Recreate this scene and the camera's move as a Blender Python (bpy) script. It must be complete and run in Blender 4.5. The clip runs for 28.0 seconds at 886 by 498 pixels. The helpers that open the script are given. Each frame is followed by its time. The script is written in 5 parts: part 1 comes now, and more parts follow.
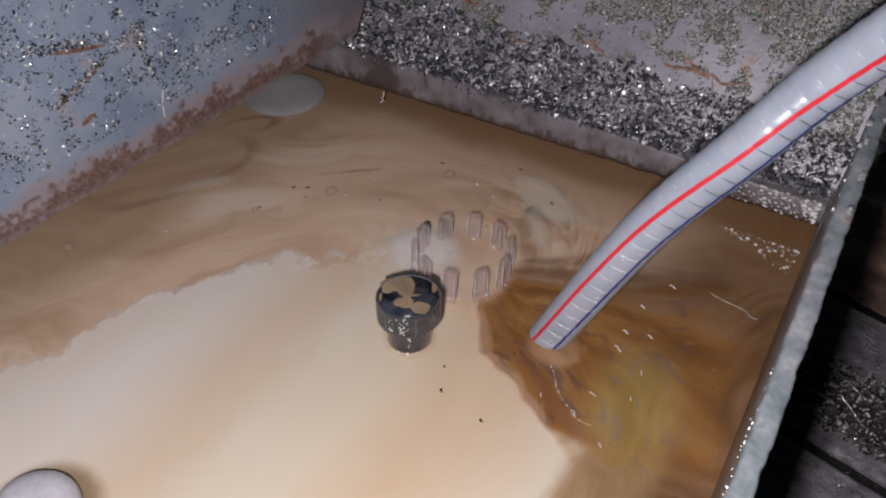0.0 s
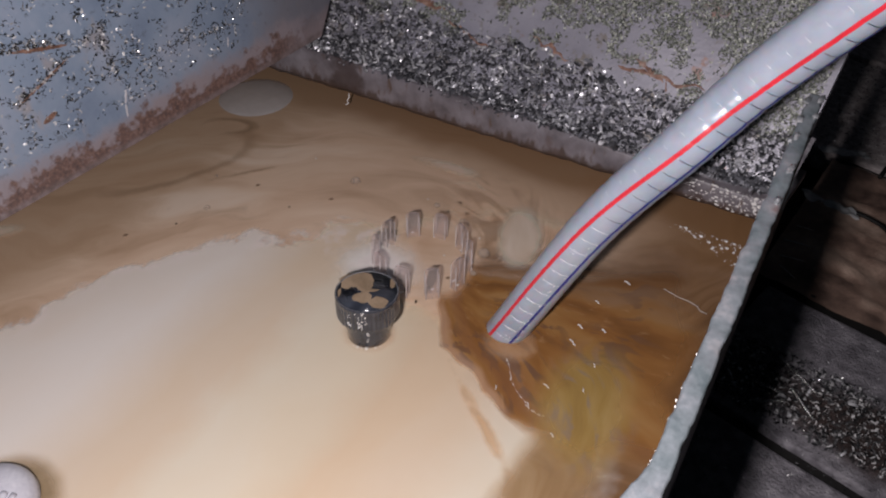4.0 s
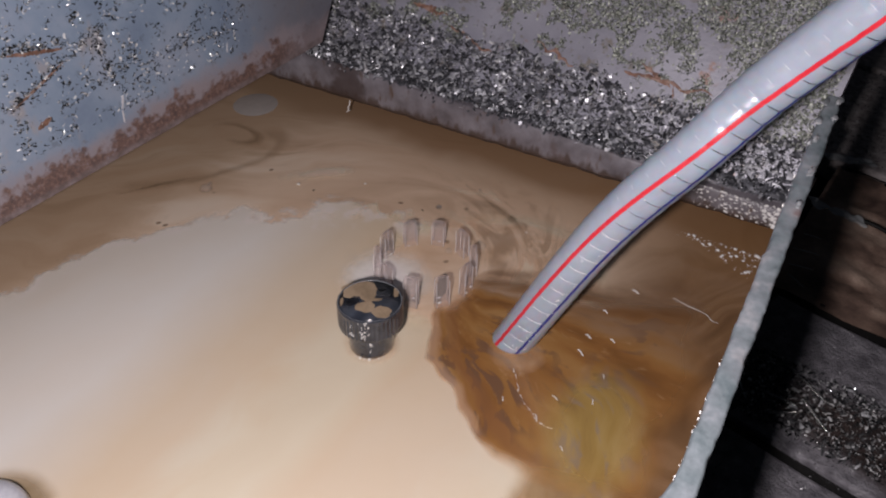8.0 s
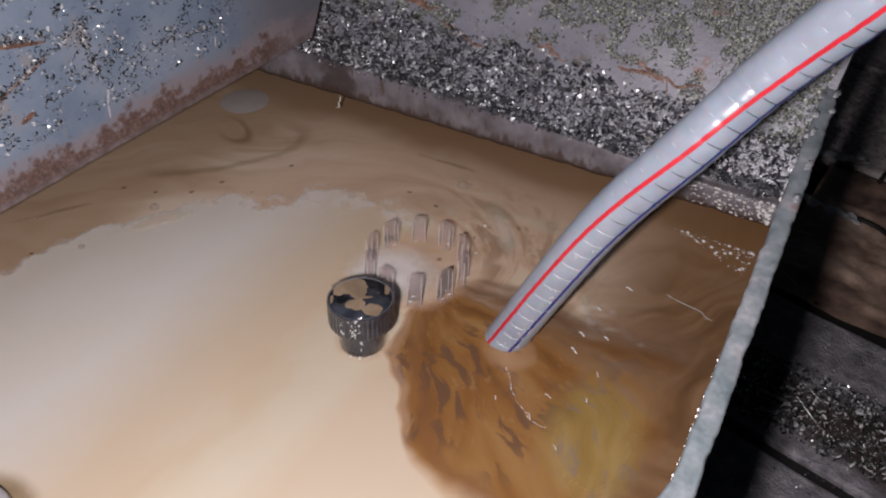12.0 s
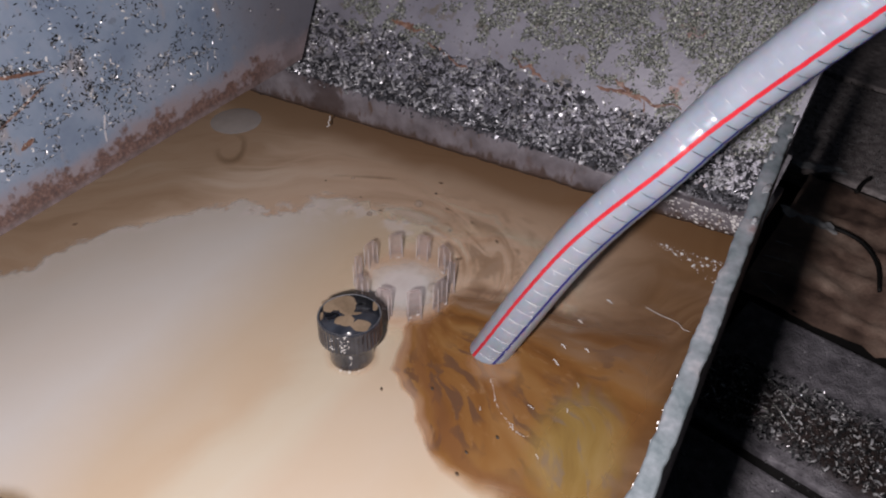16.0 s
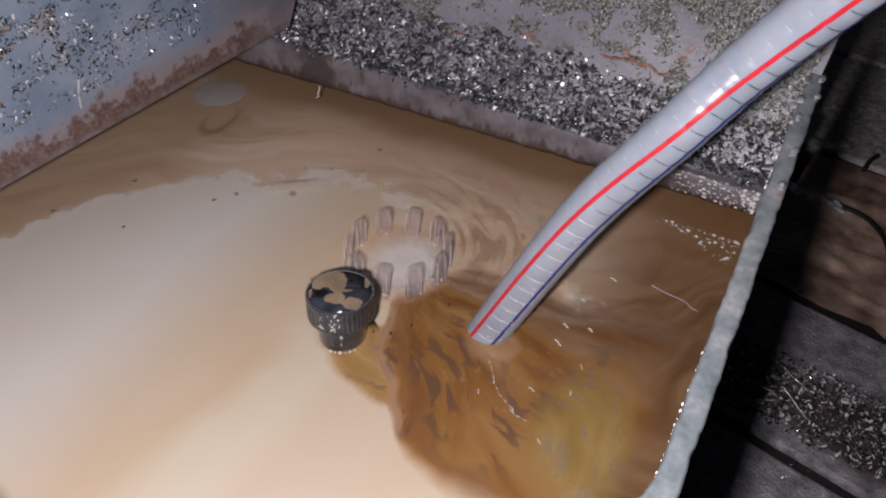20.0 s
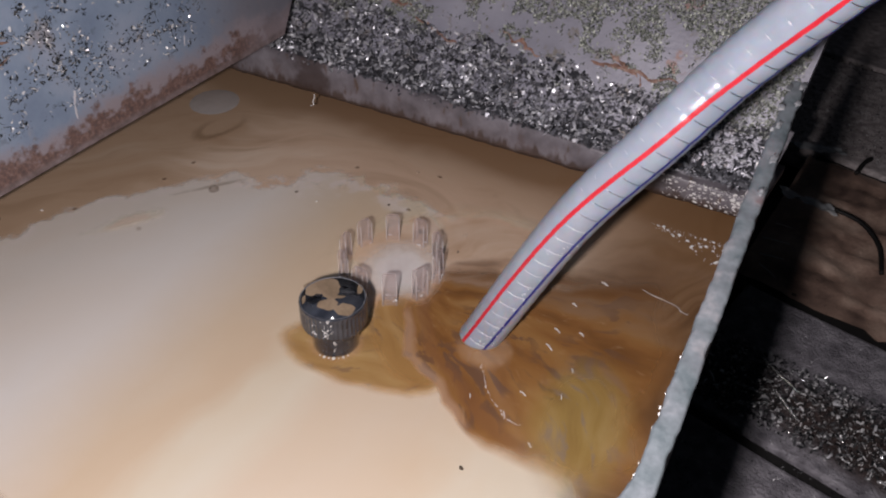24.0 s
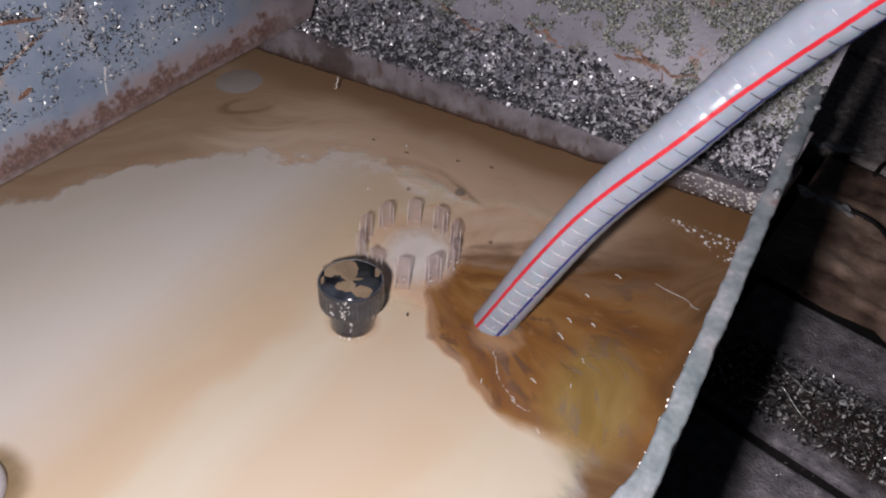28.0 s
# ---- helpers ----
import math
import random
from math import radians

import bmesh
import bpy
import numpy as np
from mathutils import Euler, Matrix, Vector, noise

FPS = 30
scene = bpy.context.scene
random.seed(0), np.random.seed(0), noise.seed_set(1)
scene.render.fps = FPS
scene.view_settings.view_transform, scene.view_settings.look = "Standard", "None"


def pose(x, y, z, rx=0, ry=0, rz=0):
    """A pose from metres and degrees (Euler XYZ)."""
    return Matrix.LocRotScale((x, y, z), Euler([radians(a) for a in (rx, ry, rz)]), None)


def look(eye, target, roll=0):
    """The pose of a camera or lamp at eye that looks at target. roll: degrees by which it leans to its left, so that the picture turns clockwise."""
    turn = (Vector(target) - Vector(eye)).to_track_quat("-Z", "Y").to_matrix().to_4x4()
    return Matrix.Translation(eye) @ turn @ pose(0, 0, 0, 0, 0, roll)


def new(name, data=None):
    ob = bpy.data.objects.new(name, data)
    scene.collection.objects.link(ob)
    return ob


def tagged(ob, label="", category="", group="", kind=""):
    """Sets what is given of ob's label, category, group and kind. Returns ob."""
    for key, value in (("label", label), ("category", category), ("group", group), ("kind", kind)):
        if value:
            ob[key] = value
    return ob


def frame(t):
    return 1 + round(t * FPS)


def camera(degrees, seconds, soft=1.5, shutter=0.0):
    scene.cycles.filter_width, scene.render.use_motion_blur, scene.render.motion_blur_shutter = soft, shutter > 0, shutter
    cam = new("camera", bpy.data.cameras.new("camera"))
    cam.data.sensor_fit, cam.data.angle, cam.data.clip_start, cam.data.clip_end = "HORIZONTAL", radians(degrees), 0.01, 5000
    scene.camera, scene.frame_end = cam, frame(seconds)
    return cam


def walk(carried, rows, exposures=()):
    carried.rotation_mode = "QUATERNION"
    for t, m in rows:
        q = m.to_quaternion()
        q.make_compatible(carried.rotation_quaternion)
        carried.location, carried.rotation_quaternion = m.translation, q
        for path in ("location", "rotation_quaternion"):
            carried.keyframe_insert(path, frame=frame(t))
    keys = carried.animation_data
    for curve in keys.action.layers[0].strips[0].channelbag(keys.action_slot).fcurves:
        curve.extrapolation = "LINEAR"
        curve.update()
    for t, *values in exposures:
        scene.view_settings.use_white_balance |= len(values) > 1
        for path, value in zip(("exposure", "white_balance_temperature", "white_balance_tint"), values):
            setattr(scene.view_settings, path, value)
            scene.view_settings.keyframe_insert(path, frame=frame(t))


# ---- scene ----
cam = camera(59.6, 28.0, 2.1)
METRES, EYE, TILT, LEAN, TURN = 0.25, 0.380, -42.0, 0.0, 38.5
ROWS = [
    (0.0, 0.0, 0.0, 0.0, 0.0, 0.0, -0.0),
    (0.5, -0.0166, -0.011, -0.0144, -0.02, -0.2, -0.05),
    (1.0, -0.0129, -0.0072, 0.009, -0.33, -0.26, -0.03),
    (1.5, -0.0288, 0.0103, -0.02, -0.61, -0.4, -0.02),
    (2.0, -0.0136, 0.0239, -0.0542, -0.94, -0.49, -0.05),
    (2.5, -0.0024, -0.0031, -0.0425, -1.24, -0.17, 0.02),
    (3.0, 0.0249, -0.0364, -0.045, -1.34, 0.11, 0.1),
    (3.5, 0.057, -0.054, -0.025, -1.35, 0.37, 0.19),
    (5.5, 0.0495, 0.0029, -0.065, -1.55, 1.14, -0.23),
    (6.0, 0.0408, -0.0019, -0.0492, -1.52, 1.29, -0.16),
    (6.5, 0.0197, -0.0128, -0.0358, -1.47, 1.42, -0.03),
    (7.0, 0.0215, -0.0093, -0.0311, -1.46, 1.45, 0.09),
    (7.5, 0.0372, 0.0011, -0.0398, -1.52, 1.46, 0.14),
    (8.0, 0.0405, 0.0059, -0.0389, -1.63, 1.46, 0.22),
    (8.5, 0.0487, 0.0123, -0.0465, -1.77, 1.41, 0.26),
    (9.0, 0.0738, 0.0191, -0.043, -1.9, 1.45, 0.28),
    (9.5, 0.0718, 0.0131, -0.0372, -1.97, 1.48, 0.32),
    (10.0, 0.0682, 0.008, -0.0348, -2.04, 1.55, 0.32),
    (10.5, 0.076, 0.0065, -0.0269, -2.11, 1.6, 0.3),
    (11.0, 0.0578, 0.0237, -0.0422, -2.19, 1.55, 0.26),
    (11.5, 0.0473, 0.0387, -0.0573, -2.18, 1.47, 0.24),
    (12.0, 0.0414, 0.0336, -0.0458, -2.24, 1.44, 0.3),
    (12.5, 0.0592, 0.042, -0.0405, -2.37, 1.46, 0.42),
    (14.5, 0.0767, 0.0202, -0.0329, -2.62, 1.54, 0.93),
    (15.0, 0.0826, 0.0225, -0.0303, -2.6, 1.61, 0.93),
    (15.5, 0.0638, -0.0082, -0.0265, -2.56, 1.7, 0.91),
    (16.0, 0.0656, -0.0449, -0.0191, -2.53, 1.87, 0.93),
    (16.5, 0.0744, -0.0402, -0.015, -2.58, 1.9, 0.99),
    (17.0, 0.0873, -0.0351, -0.0201, -2.68, 1.77, 1.12),
    (17.5, 0.0575, -0.0079, -0.025, -2.84, 1.52, 1.21),
    (18.0, 0.0584, 0.0058, -0.0188, -2.92, 1.35, 1.21),
    (18.5, 0.0778, 0.0158, -0.0214, -2.98, 1.15, 1.11),
    (19.0, 0.057, 0.0463, -0.0469, -2.98, 0.97, 0.97),
    (19.5, 0.0476, 0.0642, -0.0533, -3.06, 0.83, 0.86),
    (20.0, 0.0577, 0.0697, -0.0449, -3.2, 0.81, 0.82),
    (20.5, 0.0615, 0.0627, -0.0477, -3.27, 0.81, 0.84),
    (21.0, 0.0716, 0.056, -0.0419, -3.32, 0.9, 0.89),
    (21.5, 0.0683, 0.049, -0.0367, -3.31, 1.02, 0.93),
    (23.5, 0.0744, 0.0422, -0.0463, -3.04, 1.15, 1.17),
    (24.0, 0.0827, 0.0462, -0.0411, -3.02, 1.13, 1.17),
    (24.5, 0.0849, 0.0521, -0.0433, -2.95, 1.08, 1.11),
    (25.0, 0.0727, 0.0558, -0.0499, -2.85, 1.05, 1.01),
    (25.5, 0.0689, 0.0459, -0.0424, -2.73, 1.06, 1.0),
    (26.0, 0.0584, 0.0501, -0.0545, -2.6, 1.02, 1.03),
    (26.5, 0.0611, 0.0497, -0.0456, -2.52, 0.97, 1.14),
    (27.0, 0.0688, 0.049, -0.0427, -2.44, 1.15, 1.21),
    (27.5, 0.0698, 0.033, -0.0335, -2.35, 1.06, 0.71),
    (28.0, 0.0701, 0.0115, -0.0338, -2.09, -0.09, -1.01),
]
walk(cam, [(t, pose(0, 0, EYE, TILT, LEAN, TURN) @ pose(METRES * x, METRES * y, METRES * z, 90 + pitch, roll, yaw)) for t, x, y, z, yaw, pitch, roll in ROWS],
     [(0, -0.05), (6, -0.01), (15, 0.06), (28, 0.07)])

# ---- light ----
world = bpy.data.worlds.new("dim_shop")
scene.world = world
world.use_nodes = True
bg = world.node_tree.nodes["Background"]
bg.inputs["Color"].default_value = (0.62, 0.75, 1.0, 1)
bg.inputs["Strength"].default_value = 0.010
torch = new("camera_torch", bpy.data.lights.new("camera_torch", "SPOT"))
torch.data.energy, torch.data.color = 9.5, (0.985, 0.897, 0.908)
torch.data.shadow_soft_size = 0.009
torch.data.spot_size, torch.data.spot_blend = radians(132), 0.65
torch.matrix_world = look((-0.015, -0.040, 0.349), (-0.34, 0.35, 0.02))
scene.view_settings.exposure = 0.0


# ---- materials ----
def rgba(c):
    return (c[0], c[1], c[2], 1.0)


def graph(name):
    m = bpy.data.materials.new(name)
    m.use_nodes = True
    nt = m.node_tree
    b = nt.nodes["Principled BSDF"]
    tc = nt.nodes.new("ShaderNodeTexCoord")
    return m, nt, b, tc.outputs["Object"]


def mapped(nt, co, scale=(1, 1, 1), loc=(0, 0, 0), rot=(0, 0, 0)):
    n = nt.nodes.new("ShaderNodeMapping")
    n.inputs["Scale"].default_value, n.inputs["Location"].default_value, n.inputs["Rotation"].default_value = scale, loc, rot
    nt.links.new(co, n.inputs["Vector"])
    return n.outputs[0]


def noise_tex(nt, co, scale, detail=6.0, rough=0.55, distort=0.0):
    n = nt.nodes.new("ShaderNodeTexNoise")
    for k, v in (("Scale", scale), ("Detail", detail), ("Roughness", rough), ("Distortion", distort)):
        n.inputs[k].default_value = v
    nt.links.new(co, n.inputs["Vector"])
    return n.outputs["Fac"]


def ramp(nt, fac, stops):
    n = nt.nodes.new("ShaderNodeValToRGB")
    e = n.color_ramp.elements
    while len(e) < len(stops):
        e.new(0.5)
    for el, (p, c) in zip(e, stops):
        el.position, el.color = p, rgba(c)
    nt.links.new(fac, n.inputs["Fac"])
    return n.outputs["Color"]


def grey(nt, fac, a, b):
    n = nt.nodes.new("ShaderNodeMapRange")
    n.interpolation_type = "SMOOTHSTEP"
    n.inputs["From Min"].default_value, n.inputs["From Max"].default_value = a, b
    nt.links.new(fac, n.inputs["Value"])
    return n.outputs["Result"]


def calc(nt, op, a, b=None):
    n = nt.nodes.new("ShaderNodeMath")
    n.operation = op
    for i, v in enumerate((a, b)):
        if v is None:
            continue
        if isinstance(v, (int, float)):
            n.inputs[i].default_value = v
        else:
            nt.links.new(v, n.inputs[i])
    return n.outputs[0]


def mix(nt, fac, a, b, kind="MIX"):
    n = nt.nodes.new("ShaderNodeMix")
    n.data_type, n.blend_type = "RGBA", kind
    for i, v in ((0, fac), (6, a), (7, b)):
        if isinstance(v, (int, float)):
            n.inputs[i].default_value = v
        elif isinstance(v, tuple):
            n.inputs[i].default_value = rgba(v)
        else:
            nt.links.new(v, n.inputs[i])
    return n.outputs[2]


def bumped(nt, b, height, strength=0.3, dist=0.001):
    n = nt.nodes.new("ShaderNodeBump")
    n.inputs["Strength"].default_value, n.inputs["Distance"].default_value = strength, dist
    nt.links.new(height, n.inputs["Height"])
    nt.links.new(n.outputs[0], b.inputs["Normal"])


def split(nt, co):
    n = nt.nodes.new("ShaderNodeSeparateXYZ")
    nt.links.new(co, n.inputs[0])
    return n.outputs


def simple(name, stops, scale=80.0, rough=0.5, metal=0.0, bump=0.2, dist=0.0005, coat=0.0, fine=400.0):
    m, nt, b, co = graph(name)
    n1, n2 = noise_tex(nt, co, scale), noise_tex(nt, co, fine, 3)
    col = ramp(nt, n1, stops)
    nt.links.new(mix(nt, 0.25, col, n2, "OVERLAY"), b.inputs["Base Color"])
    b.inputs["Roughness"].default_value, b.inputs["Metallic"].default_value = rough, metal
    b.inputs["Coat Weight"].default_value = coat
    bumped(nt, b, n2, bump, dist)
    return m


def painted_steel():
    """Blue-grey paint, scuffed, with rust creeping up from the lower edge and pitted wet dirt."""
    m, nt, b, co = graph("blue_grey_paint")
    x, y, z = split(nt, co)
    low = calc(nt, "SUBTRACT", z, calc(nt, "ADD", calc(nt, "MULTIPLY", y, 0.055), 0.0545))
    n1 = noise_tex(nt, co, 22, 8, 0.6)
    n2 = noise_tex(nt, co, 140, 6, 0.6)
    n3 = noise_tex(nt, co, 420, 3, 0.6)
    paint = ramp(nt, n1, ((0.30, (0.145, 0.195, 0.285)), (0.5, (0.20, 0.26, 0.355)), (0.7, (0.27, 0.312, 0.40))))
    paint = mix(nt, grey(nt, noise_tex(nt, mapped(nt, co, (1, 1, 0.5), (0.3, 0, 0)), 60, 8), 0.60, 0.72), paint, (0.27, 0.27, 0.30))
    paint = mix(nt, calc(nt, "MULTIPLY", grey(nt, n2, 0.60, 0.68), 0.35), paint, (0.05, 0.06, 0.07))
    # shade towards the back corner, painted into the panel's colour
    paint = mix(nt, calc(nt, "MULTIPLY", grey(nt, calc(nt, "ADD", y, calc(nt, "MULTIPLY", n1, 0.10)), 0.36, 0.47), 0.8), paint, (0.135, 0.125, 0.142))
    pinkish = grey(nt, calc(nt, "ADD", low, calc(nt, "MULTIPLY", n1, -0.05)), 0.006, -0.012)
    paint = mix(nt, pinkish, paint, (0.25, 0.22, 0.245))
    n4 = noise_tex(nt, co, 48, 5, 0.6)
    uneven = calc(nt, "ADD", calc(nt, "MULTIPLY", calc(nt, "SUBTRACT", n2, 0.5), 0.05), calc(nt, "MULTIPLY", calc(nt, "SUBTRACT", n4, 0.5), 0.06))
    edge = calc(nt, "MULTIPLY", grey(nt, calc(nt, "ADD", low, uneven), 0.021, 0.010), 0.9)
    edge = calc(nt, "MULTIPLY", edge, calc(nt, "SUBTRACT", 1.0, calc(nt, "MULTIPLY", grey(nt, y, 0.375, 0.425), 0.75)))
    rust = ramp(nt, n3, ((0.3, (0.05, 0.030, 0.028)), (0.55, (0.135, 0.074, 0.058)), (0.75, (0.235, 0.17, 0.16))))
    spot = grey(nt, noise_tex(nt, co, 34, 6, 0.65), 0.73, 0.77)
    paint = mix(nt, calc(nt, "MAXIMUM", edge, spot), paint, rust)
    foot = calc(nt, "MULTIPLY", grey(nt, calc(nt, "ADD", low, calc(nt, "MULTIPLY", n2, 0.004)), 0.0075, 0.003), 0.8)
    paint = mix(nt, foot, paint, ramp(nt, n2, ((0.35, (0.10, 0.075, 0.072)), (0.65, (0.23, 0.19, 0.20)))))
    nt.links.new(paint, b.inputs["Base Color"])
    nt.links.new(ramp(nt, n2, ((0.3, (0.32,) * 3), (0.7, (0.6,) * 3))), b.inputs["Roughness"])
    bumped(nt, b, mix(nt, 0.5, n2, n3), 0.5, 0.0008)
    return m


def grimy_steel():
    """Grey-mauve bare plate of the chute, stained and rusty in patches."""
    m, nt, b, co = graph("stained_steel")
    n1, n2, n3 = noise_tex(nt, co, 18, 8, 0.6), noise_tex(nt, co, 90, 6, 0.6), noise_tex(nt, co, 380, 3)
    col = ramp(nt, n1, ((0.3, (0.205, 0.205, 0.248)), (0.5, (0.29, 0.29, 0.345)), (0.7, (0.355, 0.355, 0.415))))
    col = mix(nt, grey(nt, n2, 0.56, 0.68), col, (0.20, 0.18, 0.16))
    col = mix(nt, grey(nt, noise_tex(nt, mapped(nt, co, loc=(0.7, 0.2, 0)), 26, 7, 0.65), 0.62, 0.70), col, (0.30, 0.17, 0.13))
    nt.links.new(col, b.inputs["Base Color"])
    b.inputs["Roughness"].default_value, b.inputs["Metallic"].default_value = 0.42, 0.15
    bumped(nt, b, mix(nt, 0.5, n2, n3), 0.5, 0.0008)
    return m


def rim_steel():
    """Grey rim plate with dark sludge creeping up in runs from its lower edge."""
    m, nt, b, co = graph("sludge_stained_rim")
    x, y, z = split(nt, co)
    runs = noise_tex(nt, mapped(nt, co, (1, 1, 0.25)), 130, 5, 0.6)
    n1, n2 = noise_tex(nt, co, 40, 7, 0.6), noise_tex(nt, co, 260, 4)
    col = ramp(nt, n1, ((0.3, (0.09, 0.08, 0.088)), (0.5, (0.175, 0.162, 0.182)), (0.7, (0.26, 0.248, 0.278))))
    low = grey(nt, calc(nt, "ADD", z, calc(nt, "MULTIPLY", calc(nt, "SUBTRACT", runs, 0.5), 0.035)), 0.036, 0.029)
    col = mix(nt, calc(nt, "MULTIPLY", low, 0.85), col, (0.07, 0.045, 0.035))
    col = mix(nt, grey(nt, runs, 0.60, 0.70), col, (0.11, 0.075, 0.06))
    stain = grey(nt, calc(nt, "ADD", calc(nt, "ABSOLUTE", calc(nt, "ADD", x, 0.416)), calc(nt, "MULTIPLY", calc(nt, "SUBTRACT", n1, 0.5), 0.05)), 0.019, 0.009)
    col = mix(nt, calc(nt, "MULTIPLY", stain, 0.75), col, (0.060, 0.042, 0.040))
    blot = grey(nt, noise_tex(nt, mapped(nt, co, (1, 1, 0.6), (0.2, 0.5, 0)), 32, 6, 0.65), 0.56, 0.64)
    col = mix(nt, calc(nt, "MULTIPLY", blot, 0.55), col, (0.105, 0.070, 0.062))
    nt.links.new(col, b.inputs["Base Color"])
    b.inputs["Roughness"].default_value = 0.38
    bumped(nt, b, mix(nt, 0.5, runs, n2), 0.5, 0.001)
    return m


def chip_metal(name, tones, metal=0.35, rough=0.3):
    """Loose cuttings, each with its own tone."""
    m, nt, b, co = graph(name)
    g = nt.nodes.new("ShaderNodeNewGeometry")
    nt.links.new(ramp(nt, g.outputs["Random Per Island"], tones), b.inputs["Base Color"])
    b.inputs["Metallic"].default_value, b.inputs["Roughness"].default_value = metal, rough
    bumped(nt, b, noise_tex(nt, co, 900, 2), 0.25, 0.0003)
    return m


def liquid_look(nt, b, co):
    b.inputs["Roughness"].default_value = 0.16
    b.inputs["IOR"].default_value = 1.36
    bumped(nt, b, noise_tex(nt, co, 35, 3, 0.5, 0.6), 0.05, 0.004)


def swirl(nt, co, scale, stretch=(1, 1, 1), rot=0.0, warp=0.35, loc=(0, 0, 0)):
    """Streaky flow noise: coordinates pulled about by a broad noise, then stretched along the flow."""
    w = nt.nodes.new("ShaderNodeTexNoise")
    w.inputs["Scale"].default_value, w.inputs["Detail"].default_value = 9.0, 2.0
    nt.links.new(co, w.inputs["Vector"])
    v = nt.nodes.new("ShaderNodeVectorMath")
    v.operation = "MULTIPLY_ADD"
    nt.links.new(w.outputs["Color"], v.inputs[0])
    v.inputs[1].default_value = (warp * 0.2,) * 3
    nt.links.new(co, v.inputs[2])
    turned = mapped(nt, v.outputs[0], rot=(0, 0, -rot))
    return noise_tex(nt, mapped(nt, turned, stretch, loc), scale, 6, 0.55)


def twirl(nt, co, centre, turn, reach):
    """Coordinates wound round a centre, as a slow vortex winds streaks."""
    v = nt.nodes.new("ShaderNodeVectorMath")
    v.operation = "DISTANCE"
    nt.links.new(co, v.inputs[0])
    v.inputs[1].default_value = centre
    ang = calc(nt, "MULTIPLY", calc(nt, "POWER", 2.718, calc(nt, "MULTIPLY", v.outputs["Value"], -1 / reach)), turn)
    n = nt.nodes.new("ShaderNodeVectorRotate")
    n.rotation_type = "Z_AXIS"
    nt.links.new(co, n.inputs["Vector"])
    n.inputs["Center"].default_value = centre
    nt.links.new(ang, n.inputs["Angle"])
    return n.outputs[0]


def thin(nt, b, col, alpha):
    """Lay the colour as a thin layer, brightened where thin to cancel its shadow."""
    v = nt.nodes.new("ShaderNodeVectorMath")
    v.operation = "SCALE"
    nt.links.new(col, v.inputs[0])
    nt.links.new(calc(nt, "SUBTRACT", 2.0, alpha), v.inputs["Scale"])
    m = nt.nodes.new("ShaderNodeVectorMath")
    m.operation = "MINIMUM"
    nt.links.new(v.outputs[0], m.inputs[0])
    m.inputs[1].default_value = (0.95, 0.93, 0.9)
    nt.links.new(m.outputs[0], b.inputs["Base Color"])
    tr = nt.nodes.new("ShaderNodeBsdfTransparent")
    mx = nt.nodes.new("ShaderNodeMixShader")
    nt.links.new(alpha, mx.inputs[0])
    nt.links.new(tr.outputs[0], mx.inputs[1])
    nt.links.new(b.outputs[0], mx.inputs[2])
    nt.links.new(mx.outputs[0], nt.nodes["Material Output"].inputs["Surface"])


